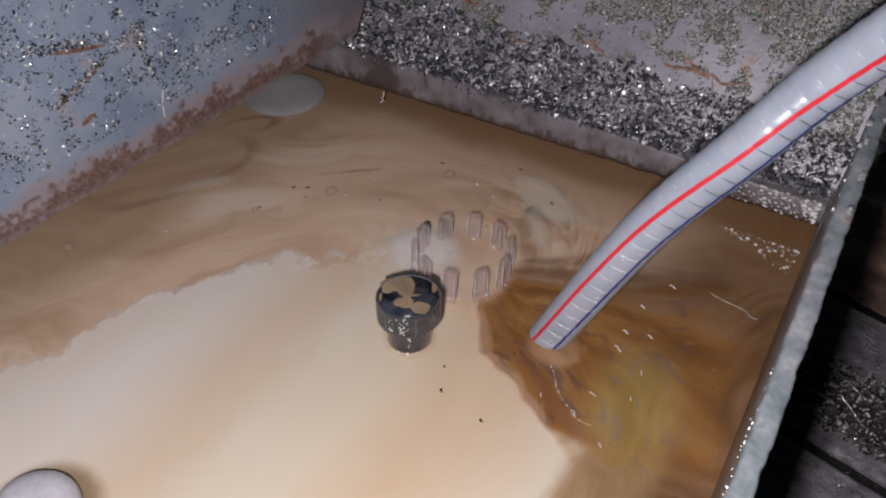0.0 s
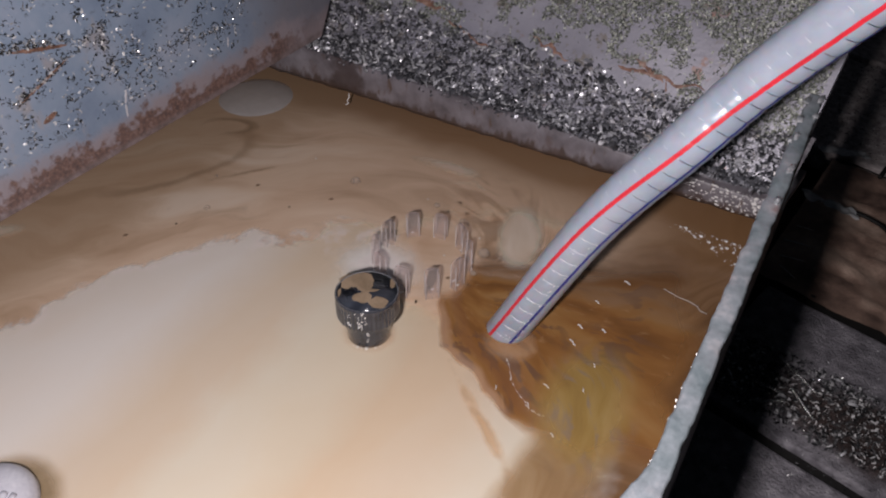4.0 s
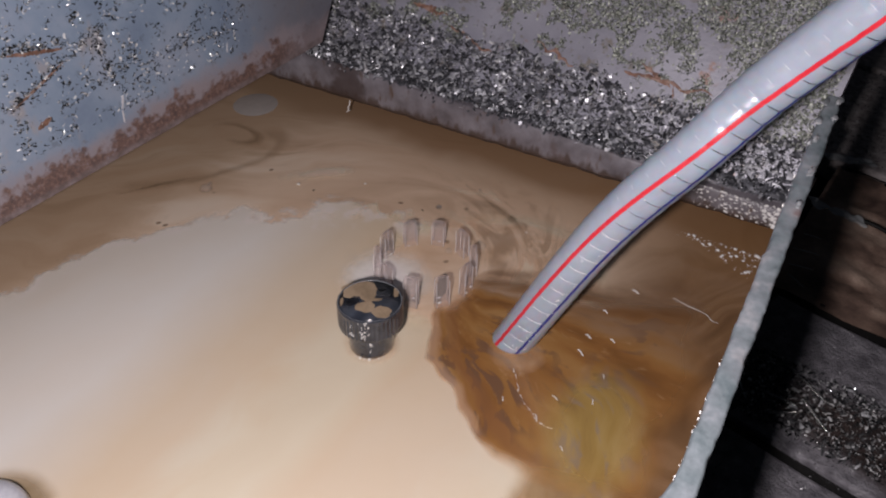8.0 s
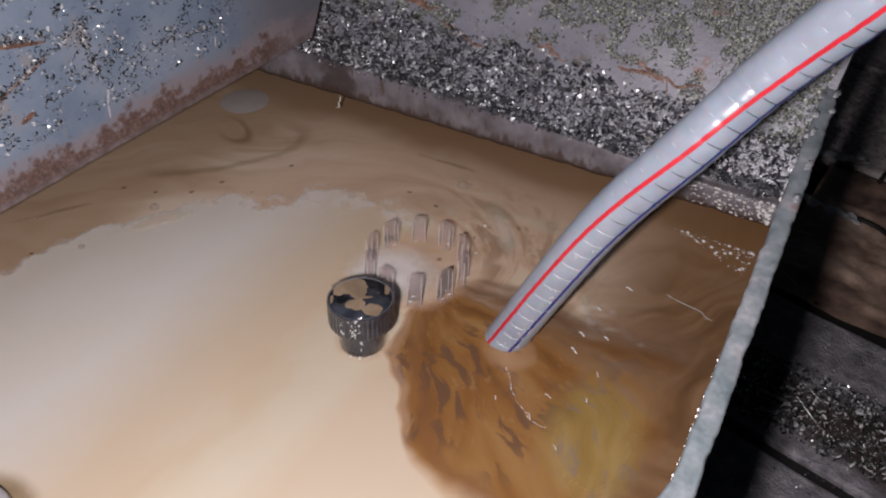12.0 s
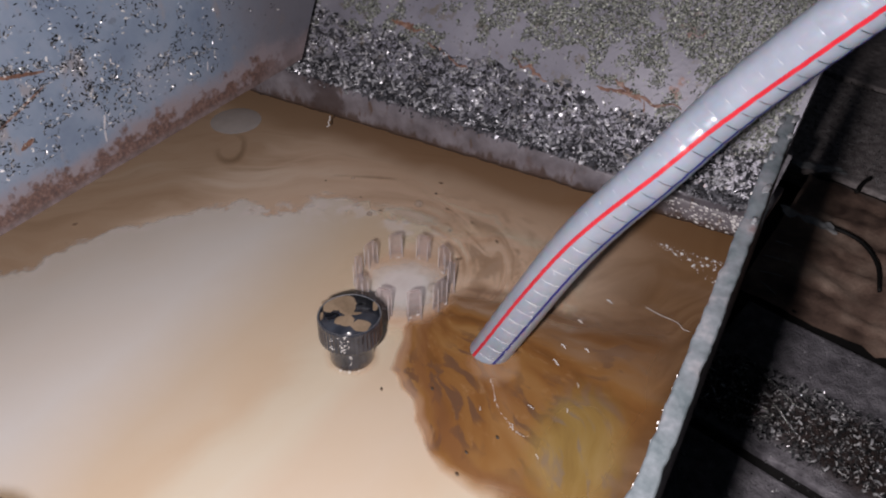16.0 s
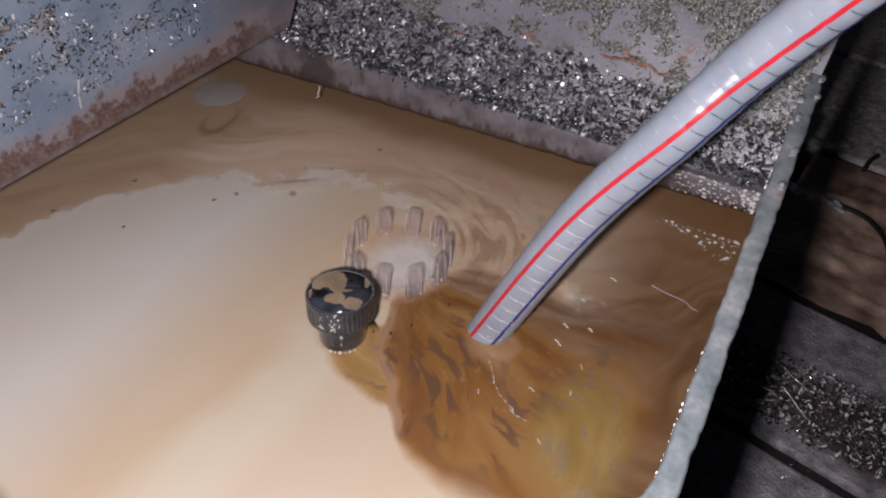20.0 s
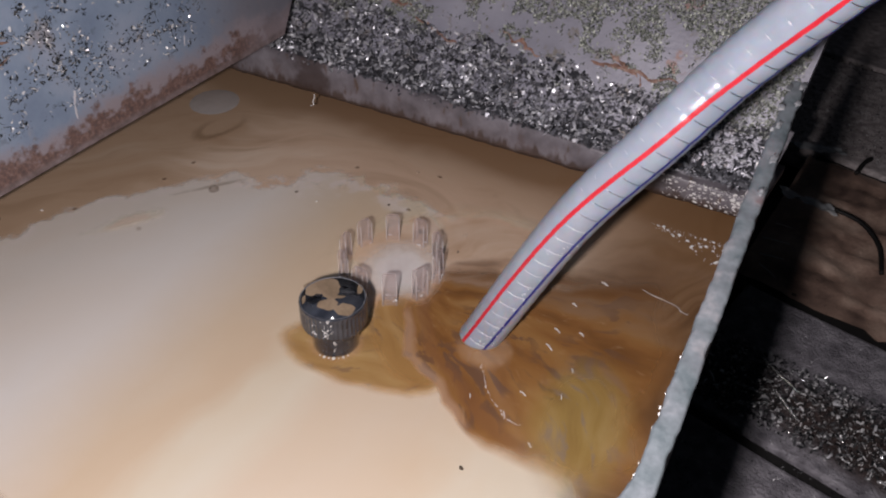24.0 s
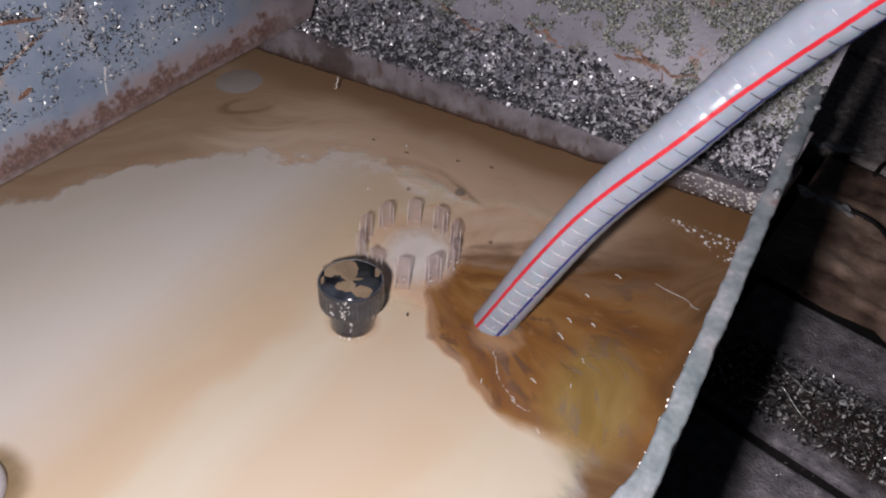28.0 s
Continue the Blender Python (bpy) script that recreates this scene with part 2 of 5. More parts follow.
def fan_oil():
    """Amber oil drawn to the cup: a fan of converging streaks, brown at its rim, mauve mottles inside, thinning at the back."""
    m, nt, b, co = graph("amber_oil")
    w = nt.nodes.new("ShaderNodeTexNoise")
    w.inputs["Scale"].default_value, w.inputs["Detail"].default_value = 16.0, 3.0
    nt.links.new(co, w.inputs["Vector"])
    v = nt.nodes.new("ShaderNodeVectorMath")
    v.operation = "MULTIPLY_ADD"
    nt.links.new(w.outputs["Color"], v.inputs[0])
    v.inputs[1].default_value = (0.034, 0.034, 0)
    nt.links.new(mapped(nt, co, loc=(-0.017, -0.017, 0)), v.inputs[2])
    x, y, z = split(nt, v.outputs[0])
    rad = calc(nt, "SQRT", calc(nt, "ADD", calc(nt, "MULTIPLY", x, x), calc(nt, "MULTIPLY", y, y)))
    ang = calc(nt, "ARCTAN2", y, x)
    # the free edge bends a little as it runs out
    edge = calc(nt, "SUBTRACT", ang, calc(nt, "MULTIPLY", calc(nt, "SUBTRACT", calc(nt, "MAXIMUM", calc(nt, "MINIMUM", rad, 0.225), 0.085), 0.12), 3.6))
    edge = calc(nt, "MULTIPLY", edge, calc(nt, "MAXIMUM", rad, 0.02))
    c = nt.nodes.new("ShaderNodeCombineXYZ")
    nt.links.new(calc(nt, "MULTIPLY", ang, 0.13), c.inputs[0])
    nt.links.new(calc(nt, "MULTIPLY", calc(nt, "LOGARITHM", calc(nt, "MAXIMUM", rad, 0.01), 2.718), 0.035), c.inputs[1])
    s1 = noise_tex(nt, c.outputs[0], 40, 4, 0.5, 0.35)
    s2 = noise_tex(nt, mapped(nt, c.outputs[0], (1, 1.6, 1), (0.4, 0.2, 0)), 130, 5, 0.6, 0.5)
    mott = noise_tex(nt, mapped(nt, c.outputs[0], (1, 1.3, 1), (0.9, 0.1, 0)), 105, 4, 0.5, 0.3)
    patch = noise_tex(nt, co, 15, 3)
    col = ramp(nt, s1, ((0.30, (0.175, 0.080, 0.028)), (0.44, (0.25, 0.115, 0.037)), (0.56, (0.295, 0.148, 0.050)), (0.74, (0.355, 0.20, 0.080))))
    col = mix(nt, calc(nt, "MULTIPLY", grey(nt, s2, 0.56, 0.72), 0.32), col, (0.48, 0.31, 0.17))
    near = calc(nt, "MULTIPLY", grey(nt, rad, 0.05, 0.08), grey(nt, rad, 0.19, 0.15))
    dark = calc(nt, "MULTIPLY", calc(nt, "MULTIPLY", grey(nt, mott, 0.515, 0.57), grey(nt, patch, 0.37, 0.50)), near)
    col = mix(nt, calc(nt, "MULTIPLY", dark, 0.85), col, (0.145, 0.080, 0.050))
    back = grey(nt, calc(nt, "ADD", ang, calc(nt, "MULTIPLY", calc(nt, "SUBTRACT", s1, 0.5), 0.7)), 0.95, 1.25)
    brown = ramp(nt, s1, ((0.3, (0.145, 0.083, 0.048)), (0.5, (0.20, 0.12, 0.072)), (0.7, (0.27, 0.17, 0.11))))
    col = mix(nt, back, col, brown)
    # rim: pale line, then a brown one
    line = calc(nt, "MULTIPLY", grey(nt, edge, 0.0095, 0.004), calc(nt, "MULTIPLY", grey(nt, patch, 0.36, 0.52), grey(nt, rad, 0.175, 0.13)))
    col = mix(nt, calc(nt, "MULTIPLY", line, 0.4), col, (0.60, 0.41, 0.29))
    inner = calc(nt, "MULTIPLY", grey(nt, calc(nt, "ABSOLUTE", calc(nt, "SUBTRACT", edge, 0.016)), 0.008, 0.002), 0.55)
    col = mix(nt, inner, col, (0.22, 0.10, 0.045))
    melt = calc(nt, "ADD", calc(nt, "MULTIPLY", calc(nt, "MAXIMUM", calc(nt, "SUBTRACT", rad, 0.135), 0.0), 0.42), 0.0045)
    alpha = calc(nt, "MAXIMUM", calc(nt, "MINIMUM", calc(nt, "DIVIDE", calc(nt, "ADD", edge, 0.001), melt), 1.0), 0.0)
    alpha = calc(nt, "MULTIPLY", alpha, grey(nt, rad, 0.022, 0.046))
    alpha = calc(nt, "MULTIPLY", alpha, grey(nt, calc(nt, "ADD", ang, calc(nt, "MULTIPLY", calc(nt, "SUBTRACT", s1, 0.5), 0.8)), 1.55, 1.00))
    # it thins out before the plate
    out = calc(nt, "ADD", rad, calc(nt, "MULTIPLY", grey(nt, ang, 0.05, 0.62), 0.066))
    alpha = calc(nt, "MULTIPLY", alpha, grey(nt, calc(nt, "ADD", out, calc(nt, "MULTIPLY", calc(nt, "SUBTRACT", patch, 0.5), 0.03)), 0.270, 0.245))
    alpha = calc(nt, "MULTIPLY", alpha, 0.96)
    liquid_look(nt, b, co)
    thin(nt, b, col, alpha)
    return m


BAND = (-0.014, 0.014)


def base_liquid():
    """Tan scum over oily coolant: darker and browner towards the far side and the plate."""
    m, nt, b, co = graph("oily_coolant")
    x, y, z = split(nt, co)
    tw = twirl(nt, co, (-0.2388, 0.324, 0), 2.6, 0.085)
    s1 = swirl(nt, tw, 13, (0.5, 1.7, 1), radians(40), 0.8)
    s2 = swirl(nt, tw, 22, (0.36, 1.9, 1), radians(40), 1.0, (0.3, 0.1, 0))
    s3 = swirl(nt, tw, 70, (0.22, 2.6, 1), radians(40), 0.9, (0.1, 0.7, 0))
    col = ramp(nt, s1, ((0.30, (0.53, 0.37, 0.255)), (0.46, (0.66, 0.48, 0.345)), (0.60, (0.73, 0.56, 0.42)), (0.75, (0.79, 0.65, 0.525))))
    col = mix(nt, calc(nt, "MULTIPLY", grey(nt, s2, 0.58, 0.74), 0.30), col, (0.32, 0.22, 0.14))
    col = mix(nt, calc(nt, "MULTIPLY", grey(nt, s3, 0.60, 0.74), 0.18), col, (0.30, 0.22, 0.16))
    side = grey(nt, calc(nt, "ADD", x, calc(nt, "MULTIPLY", calc(nt, "SUBTRACT", s1, 0.5), 0.10)), -0.165, -0.075)
    deep = ramp(nt, s2, ((0.3, (0.14, 0.075, 0.036)), (0.5, (0.205, 0.115, 0.058)), (0.7, (0.285, 0.172, 0.096))))
    col = mix(nt, side, col, deep)
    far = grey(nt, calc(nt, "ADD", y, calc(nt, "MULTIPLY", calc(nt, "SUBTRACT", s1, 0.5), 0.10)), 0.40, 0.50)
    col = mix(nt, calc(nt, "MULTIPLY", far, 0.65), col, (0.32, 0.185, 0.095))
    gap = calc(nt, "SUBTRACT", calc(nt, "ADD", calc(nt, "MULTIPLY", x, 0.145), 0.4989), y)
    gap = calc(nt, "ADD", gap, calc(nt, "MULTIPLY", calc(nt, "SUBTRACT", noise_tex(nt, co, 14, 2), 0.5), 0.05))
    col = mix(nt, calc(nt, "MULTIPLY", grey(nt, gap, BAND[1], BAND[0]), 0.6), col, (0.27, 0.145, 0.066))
    # darkening towards the recess under the painted wall, put into the colour
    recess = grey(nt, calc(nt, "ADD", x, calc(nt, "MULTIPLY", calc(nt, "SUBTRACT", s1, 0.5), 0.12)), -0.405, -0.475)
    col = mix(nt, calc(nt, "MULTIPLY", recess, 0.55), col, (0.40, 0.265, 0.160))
    nt.links.new(col, b.inputs["Base Color"])
    liquid_look(nt, b, co)
    return m


def film(name, stops, a, c, scale, stretch=(1, 1, 1), soft=0.18, ragged=0.25, grain=24.0, density=1.0, warp=0.5, spots=None, along=0.0, light_bands=None, ring=None):
    """A soft-edged floating film with an oval outline of half-axes a, c, broken by noise."""
    m, nt, b, co = graph(name)
    flat = mapped(nt, co, (1 / a, 1 / c, 0))
    ln = nt.nodes.new("ShaderNodeVectorMath")
    ln.operation = "LENGTH"
    nt.links.new(flat, ln.inputs[0])
    n1 = noise_tex(nt, co, grain, 7, 0.6, 0.4)
    n2 = swirl(nt, co, scale, stretch, along, warp)
    r = calc(nt, "ADD", ln.outputs["Value"], calc(nt, "MULTIPLY", calc(nt, "SUBTRACT", n1, 0.5), ragged * 2))
    if light_bands:
        r = calc(nt, "ADD", r, calc(nt, "MULTIPLY", calc(nt, "SUBTRACT", noise_tex(nt, co, 55, 5), 0.5), 0.09))
    alpha = calc(nt, "MULTIPLY", grey(nt, r, 1.0, 1.0 - soft), density)
    if ring:
        inner, gx, gy = ring
        fx, fy, fz = split(nt, flat)
        lean = calc(nt, "ADD", calc(nt, "MULTIPLY", fx, gx), calc(nt, "MULTIPLY", fy, gy))
        alpha = calc(nt, "MULTIPLY", alpha, grey(nt, r, inner - 0.12, inner + 0.10))
        alpha = calc(nt, "MULTIPLY", alpha, grey(nt, calc(nt, "ADD", lean, calc(nt, "MULTIPLY", n2, 0.8)), 0.0, 0.8))
    col = ramp(nt, n2, stops)
    if light_bands:
        # pale and peach light bands, fixed in place, painted into the colour
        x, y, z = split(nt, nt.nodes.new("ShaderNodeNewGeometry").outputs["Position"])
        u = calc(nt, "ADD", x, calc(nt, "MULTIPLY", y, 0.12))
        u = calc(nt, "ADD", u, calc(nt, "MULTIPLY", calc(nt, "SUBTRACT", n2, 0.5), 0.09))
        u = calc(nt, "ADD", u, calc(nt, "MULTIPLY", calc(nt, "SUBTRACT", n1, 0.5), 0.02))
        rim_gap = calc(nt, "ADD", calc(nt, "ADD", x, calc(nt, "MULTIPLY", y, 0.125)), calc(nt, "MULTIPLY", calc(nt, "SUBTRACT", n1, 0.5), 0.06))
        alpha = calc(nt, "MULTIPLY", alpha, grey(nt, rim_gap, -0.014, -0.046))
        lo, hi = light_bands[0][0], light_bands[-1][0]
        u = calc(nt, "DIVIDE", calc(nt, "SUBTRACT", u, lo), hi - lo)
        col = mix(nt, 0.75, col, ramp(nt, u, [((p - lo) / (hi - lo), c) for p, c in light_bands]))
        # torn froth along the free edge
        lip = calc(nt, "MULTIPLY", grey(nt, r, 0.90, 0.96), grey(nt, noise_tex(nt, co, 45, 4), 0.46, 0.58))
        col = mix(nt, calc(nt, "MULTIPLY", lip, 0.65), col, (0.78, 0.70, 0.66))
    if spots:
        at, size, tint, amount = spots
        col = mix(nt, calc(nt, "MULTIPLY", grey(nt, swirl(nt, co, size, (0.7, 1.5, 1), 0.4, 0.6), at, at + 0.08), amount), col, tint)
    liquid_look(nt, b, co)
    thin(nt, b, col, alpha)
    return m


def skin(name, tint, amount, rough=0.06):
    m, nt, b, co = graph(name)
    nt.links.new(ramp(nt, noise_tex(nt, co, 80, 3), ((0.3, tint), (0.7, tuple(c * 1.15 for c in tint)))), b.inputs["Base Color"])
    b.inputs["Roughness"].default_value = rough
    tr = nt.nodes.new("ShaderNodeBsdfTransparent")
    mx = nt.nodes.new("ShaderNodeMixShader")
    mx.inputs[0].default_value = amount
    nt.links.new(tr.outputs[0], mx.inputs[1])
    nt.links.new(b.outputs[0], mx.inputs[2])
    nt.links.new(mx.outputs[0], nt.nodes["Material Output"].inputs["Surface"])
    return m


def clear_plastic():
    """Clear moulded plastic: mostly see-through, with a pale sheen."""
    m, nt, b, co = graph("clear_plastic")
    nt.links.new(ramp(nt, noise_tex(nt, co, 160, 4), ((0.3, (0.62, 0.54, 0.50)), (0.7, (0.78, 0.70, 0.66)))), b.inputs["Base Color"])
    b.inputs["Roughness"].default_value, b.inputs["IOR"].default_value = 0.10, 1.49
    bumped(nt, b, noise_tex(nt, co, 300, 3), 0.12, 0.0005)
    tr = nt.nodes.new("ShaderNodeBsdfTransparent")
    tr.inputs["Color"].default_value = (0.97, 0.94, 0.95, 1)
    mx = nt.nodes.new("ShaderNodeMixShader")
    mx.inputs[0].default_value = 0.18
    nt.links.new(tr.outputs[0], mx.inputs[1])
    nt.links.new(b.outputs[0], mx.inputs[2])
    nt.links.new(mx.outputs[0], nt.nodes["Material Output"].inputs["Surface"])
    return m


def hose_plastic():
    m, nt, b, co = graph("milky_hose_plastic")
    n1 = noise_tex(nt, co, 60, 5)
    nt.links.new(ramp(nt, n1, ((0.3, (0.305, 0.350, 0.43)), (0.7, (0.38, 0.425, 0.515)))), b.inputs["Base Color"])
    b.inputs["Roughness"].default_value = 0.30
    b.inputs["Subsurface Weight"].default_value, b.inputs["Subsurface Scale"].default_value = 0.35, 0.01
    b.inputs["Coat Weight"].default_value = 0.12
    bumped(nt, b, noise_tex(nt, co, 180, 3), 0.12, 0.001)
    return m


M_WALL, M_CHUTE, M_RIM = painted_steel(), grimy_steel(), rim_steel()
M_CHIP = chip_metal("steel_chips", ((0.0, (0.030, 0.031, 0.036)), (0.45, (0.095, 0.098, 0.112)), (0.76, (0.23, 0.235, 0.265)), (0.93, (0.80, 0.81, 0.87))), 0.4, 0.34)
M_CHIP_FINE = chip_metal("fine_chips", ((0.0, (0.035, 0.039, 0.034)), (0.4, (0.115, 0.128, 0.108)), (0.75, (0.24, 0.262, 0.222)), (0.95, (0.50, 0.53, 0.47))), 0.15, 0.38)
M_CHIP_WET = chip_metal("wet_chips", ((0.0, (0.012, 0.013, 0.015)), (0.50, (0.05, 0.053, 0.057)), (0.74, (0.17, 0.175, 0.185)), (0.90, (0.88, 0.89, 0.91))), 0.35, 0.14)
M_SILVER = simple("bright_turning", ((0.3, (0.62, 0.62, 0.63)), (0.7, (0.85, 0.85, 0.85))), 200, 0.25, 0.9)
M_BRIGHT = simple("bright_chip", ((0.3, (0.40, 0.41, 0.44)), (0.7, (0.80, 0.81, 0.84))), 300, 0.34, 0.35, 0.3, 0.0003)
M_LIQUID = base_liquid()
M_PLATE = simple("weathered_pale_plate", ((0.30, (0.085, 0.110, 0.122)), (0.43, (0.135, 0.16, 0.175)), (0.56, (0.165, 0.185, 0.205)), (0.68, (0.235, 0.235, 0.25)), (0.76, (0.18, 0.14, 0.145))), 75, 0.42, 0.0, 0.35, 0.0008, 0.1, 300)
M_SLAB = simple("grey_slab", ((0.3, (0.105, 0.10, 0.115)), (0.5, (0.19, 0.183, 0.205)), (0.7, (0.31, 0.30, 0.33))), 90, 0.4, 0.0, 1.0, 0.0016)
# slab copy with its colour raised to make up for weak light far off
M_SLAB_FAR = simple("brightened_slab", ((0.3, (0.20, 0.175, 0.175)), (0.5, (0.36, 0.325, 0.325)), (0.7, (0.55, 0.51, 0.51))), 120, 0.4, 0.0, 1.0, 0.0016)
M_SLAB_BROWN = simple("brown_stained_slab", ((0.3, (0.09, 0.060, 0.050)), (0.5, (0.28, 0.19, 0.15)), (0.68, (0.48, 0.36, 0.29))), 26, 0.35, 0.0, 0.6, 0.001)
M_PLATE_SIDE = simple("black_plate_side", ((0.3, (0.006, 0.005, 0.005)), (0.7, (0.016, 0.013, 0.012))), 60, 0.5)
M_BLACK = simple("plain_black", ((0.3, (0.003, 0.003, 0.003)), (0.7, (0.008, 0.007, 0.007))), 40, 0.7)
M_HOSE, M_CLEAR = hose_plastic(), clear_plastic()
M_RED = simple("red_stripe", ((0.3, (0.58, 0.022, 0.040)), (0.7, (0.70, 0.034, 0.055))), 90, 0.35, 0, 0.05)
M_BLUE = simple("blue_stripe", ((0.3, (0.020, 0.024, 0.20)), (0.7, (0.036, 0.042, 0.29))), 90, 0.3, 0, 0.05)
M_WIRE = simple("coil_wire", ((0.3, (0.26, 0.27, 0.30)), (0.7, (0.38, 0.39, 0.43))), 90, 0.33, 0.9, 0.05)
M_WIRE_LIT = simple("lit_coil_wire", ((0.3, (0.70, 0.71, 0.74)), (0.7, (0.84, 0.85, 0.87))), 90, 0.25, 0.1, 0.05)
M_KNOB = simple("black_plastic", ((0.3, (0.020, 0.024, 0.034)), (0.7, (0.046, 0.052, 0.068))), 120, 0.11, 0, 0.35, 0.0005, 0.5)
M_POOL = simple("pooled_coolant", ((0.3, (0.21, 0.15, 0.095)), (0.7, (0.40, 0.30, 0.205))), 60, 0.12, 0, 0.05)
M_SHEEN = simple("grey_sheen", ((0.3, (0.13, 0.14, 0.16)), (0.7, (0.26, 0.26, 0.27))), 160, 0.16, 0, 0.05)
M_WHITE = simple("white_plastic", ((0.3, (0.48, 0.48, 0.54)), (0.7, (0.60, 0.60, 0.65))), 70, 0.22, 0, 0.1)
M_EDGE_GLINT = skin("edge_highlight", (0.86, 0.81, 0.81), 0.36, 0.1)
M_BUBBLE = simple("bubble_skin", ((0.3, (0.60, 0.57, 0.53)), (0.7, (0.80, 0.78, 0.74))), 120, 0.06, 0, 0.05)
# white base colour that paints glints on beads and strands
M_GLINT = simple("white_glint", ((0.3, (0.78, 0.77, 0.76)), (0.7, (0.88, 0.87, 0.86))), 200, 0.12, 0.0)
M_SPECK = simple("dark_speck", ((0.3, (0.06, 0.045, 0.03)), (0.7, (0.13, 0.09, 0.06))), 200, 0.5)
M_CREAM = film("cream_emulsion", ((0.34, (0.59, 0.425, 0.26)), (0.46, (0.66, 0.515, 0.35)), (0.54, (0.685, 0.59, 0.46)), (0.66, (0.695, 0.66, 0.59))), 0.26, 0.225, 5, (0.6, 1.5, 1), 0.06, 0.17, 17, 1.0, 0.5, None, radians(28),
               light_bands=[(-0.42, (0.765, 0.715, 0.67)), (-0.32, (0.755, 0.71, 0.665)), (-0.268, (0.65, 0.515, 0.375)), (-0.247, (0.65, 0.515, 0.375)), (-0.225, (0.685, 0.612, 0.485)), (-0.192, (0.685, 0.612, 0.485)), (-0.165, (0.65, 0.515, 0.375)), (-0.105, (0.65, 0.515, 0.375)), (-0.06, (0.685, 0.612, 0.485))])
M_AMBER = fan_oil()
M_OCHRE = film("ochre_pool", ((0.28, (0.22, 0.13, 0.045)), (0.5, (0.32, 0.21, 0.068)), (0.72, (0.40, 0.285, 0.12))), 0.062, 0.038, 24, (0.5, 1.7, 1), 0.8, 0.25, 18, 0.88, 0.5, (0.53, 46, (0.23, 0.185, 0.155), 0.62))
M_TONGUE = film("amber_tongue", ((0.3, (0.30, 0.17, 0.060)), (0.5, (0.38, 0.225, 0.085)), (0.65, (0.43, 0.275, 0.11)), (0.8, (0.50, 0.34, 0.17))), 0.066, 0.032, 40, (0.5, 1.7, 1), 0.30, 0.16, 30, 0.90, 0.6, (0.58, 70, (0.17, 0.10, 0.07), 0.55))
M_FOAM = film("milky_foam", ((0.3, (0.68, 0.63, 0.61)), (0.7, (0.78, 0.75, 0.73))), 0.040, 0.035, 60, (1, 1, 1), 0.8, 0.25, 70, 0.8, 0.4)
M_STREAK = film("dark_oil_streak", ((0.3, (0.16, 0.11, 0.06)), (0.7, (0.26, 0.18, 0.11))), 0.042, 0.0030, 50, (0.3, 2, 1), 1.0, 0.8, 60, 0.30, 0.6)
M_PALE = film("pale_scum_patch", ((0.3, (0.55, 0.43, 0.33)), (0.7, (0.68, 0.58, 0.49))), 0.038, 0.010, 50, (0.4, 2.0, 1), 1.0, 0.6, 50, 0.6, 0.6)


# ---- mesh helpers ----
def mesh_of(name, bm, material, smooth=True):
    me = bpy.data.meshes.new(name)
    bm.normal_update()
    bm.to_mesh(me)
    bm.free()
    me.materials.append(material)
    if smooth:
        for p in me.polygons:
            p.use_smooth = True
    return me


def part(name, bm, material, parent=None, label="", smooth=True):
    ob = new(name, mesh_of(name, bm, material, smooth))
    ob.parent = parent
    return tagged(ob, label)


def lathe(profile, n=48, knurl=None):
    """A turned body from (radius, height) pairs. knurl: (first, last, depth) roughens those rings."""
    bm = bmesh.new()
    rings = []
    for i, (r, z) in enumerate(profile):
        ring = []
        for k in range(n):
            rr = r - (knurl[2] if knurl and knurl[0] <= i <= knurl[1] and k % 2 else 0.0)
            ring.append(bm.verts.new((rr * math.cos(2 * math.pi * k / n), rr * math.sin(2 * math.pi * k / n), z)))
        rings.append(ring)
    for a, b in zip(rings, rings[1:]):
        for k in range(n):
            bm.faces.new((a[k], a[(k + 1) % n], b[(k + 1) % n], b[k]))
    bm.faces.new(rings[-1])
    bm.faces.new(list(reversed(rings[0])))
    return bm


def box(sx, sy, sz, bevel=0.0, at=(0, 0, 0), seg=2):
    bm = bmesh.new()
    bmesh.ops.create_cube(bm, size=1.0, matrix=Matrix.Translation(at) @ Matrix.Diagonal((sx, sy, sz, 1)))
    if bevel:
        bmesh.ops.bevel(bm, geom=bm.edges[:], offset=bevel, segments=seg, affect="EDGES", profile=0.6)
    return bm


def sweep(points, radius, n=20):
    """A closed tube along smooth points."""
    bm = bmesh.new()
    pts = [Vector(p) for p in points]
    side = None
    rings = []
    for i, p in enumerate(pts):
        d = (pts[min(i + 1, len(pts) - 1)] - pts[max(i - 1, 0)]).normalized()
        side = (Vector((0, 0, 1)).cross(d) if side is None else side - d * side.dot(d)).normalized()
        up = d.cross(side)
        rings.append([bm.verts.new(p + radius * (math.cos(a) * side + math.sin(a) * up)) for a in (2 * math.pi * k / n for k in range(n))])
    for a, b in zip(rings, rings[1:]):
        for k in range(n):
            bm.faces.new((a[k], a[(k + 1) % n], b[(k + 1) % n], b[k]))
    bm.faces.new(rings[-1])
    bm.faces.new(list(reversed(rings[0])))
    return bm


def spline(ctrl, n):
    """Catmull-Rom through the control points."""
    c = [Vector(p) for p in ctrl]
    c = [2 * c[0] - c[1]] + c + [2 * c[-1] - c[-2]]
    out = []
    for i in range(n + 1):
        u = i / n * (len(c) - 3)
        k = min(int(u), len(c) - 4)
        f = u - k
        a, b, d, e = c[k:k + 4]
        out.append(0.5 * (2 * b + (d - a) * f + (2 * a - 5 * b + 4 * d - e) * f * f + (3 * b - a - 3 * d + e) * f ** 3))
    return out


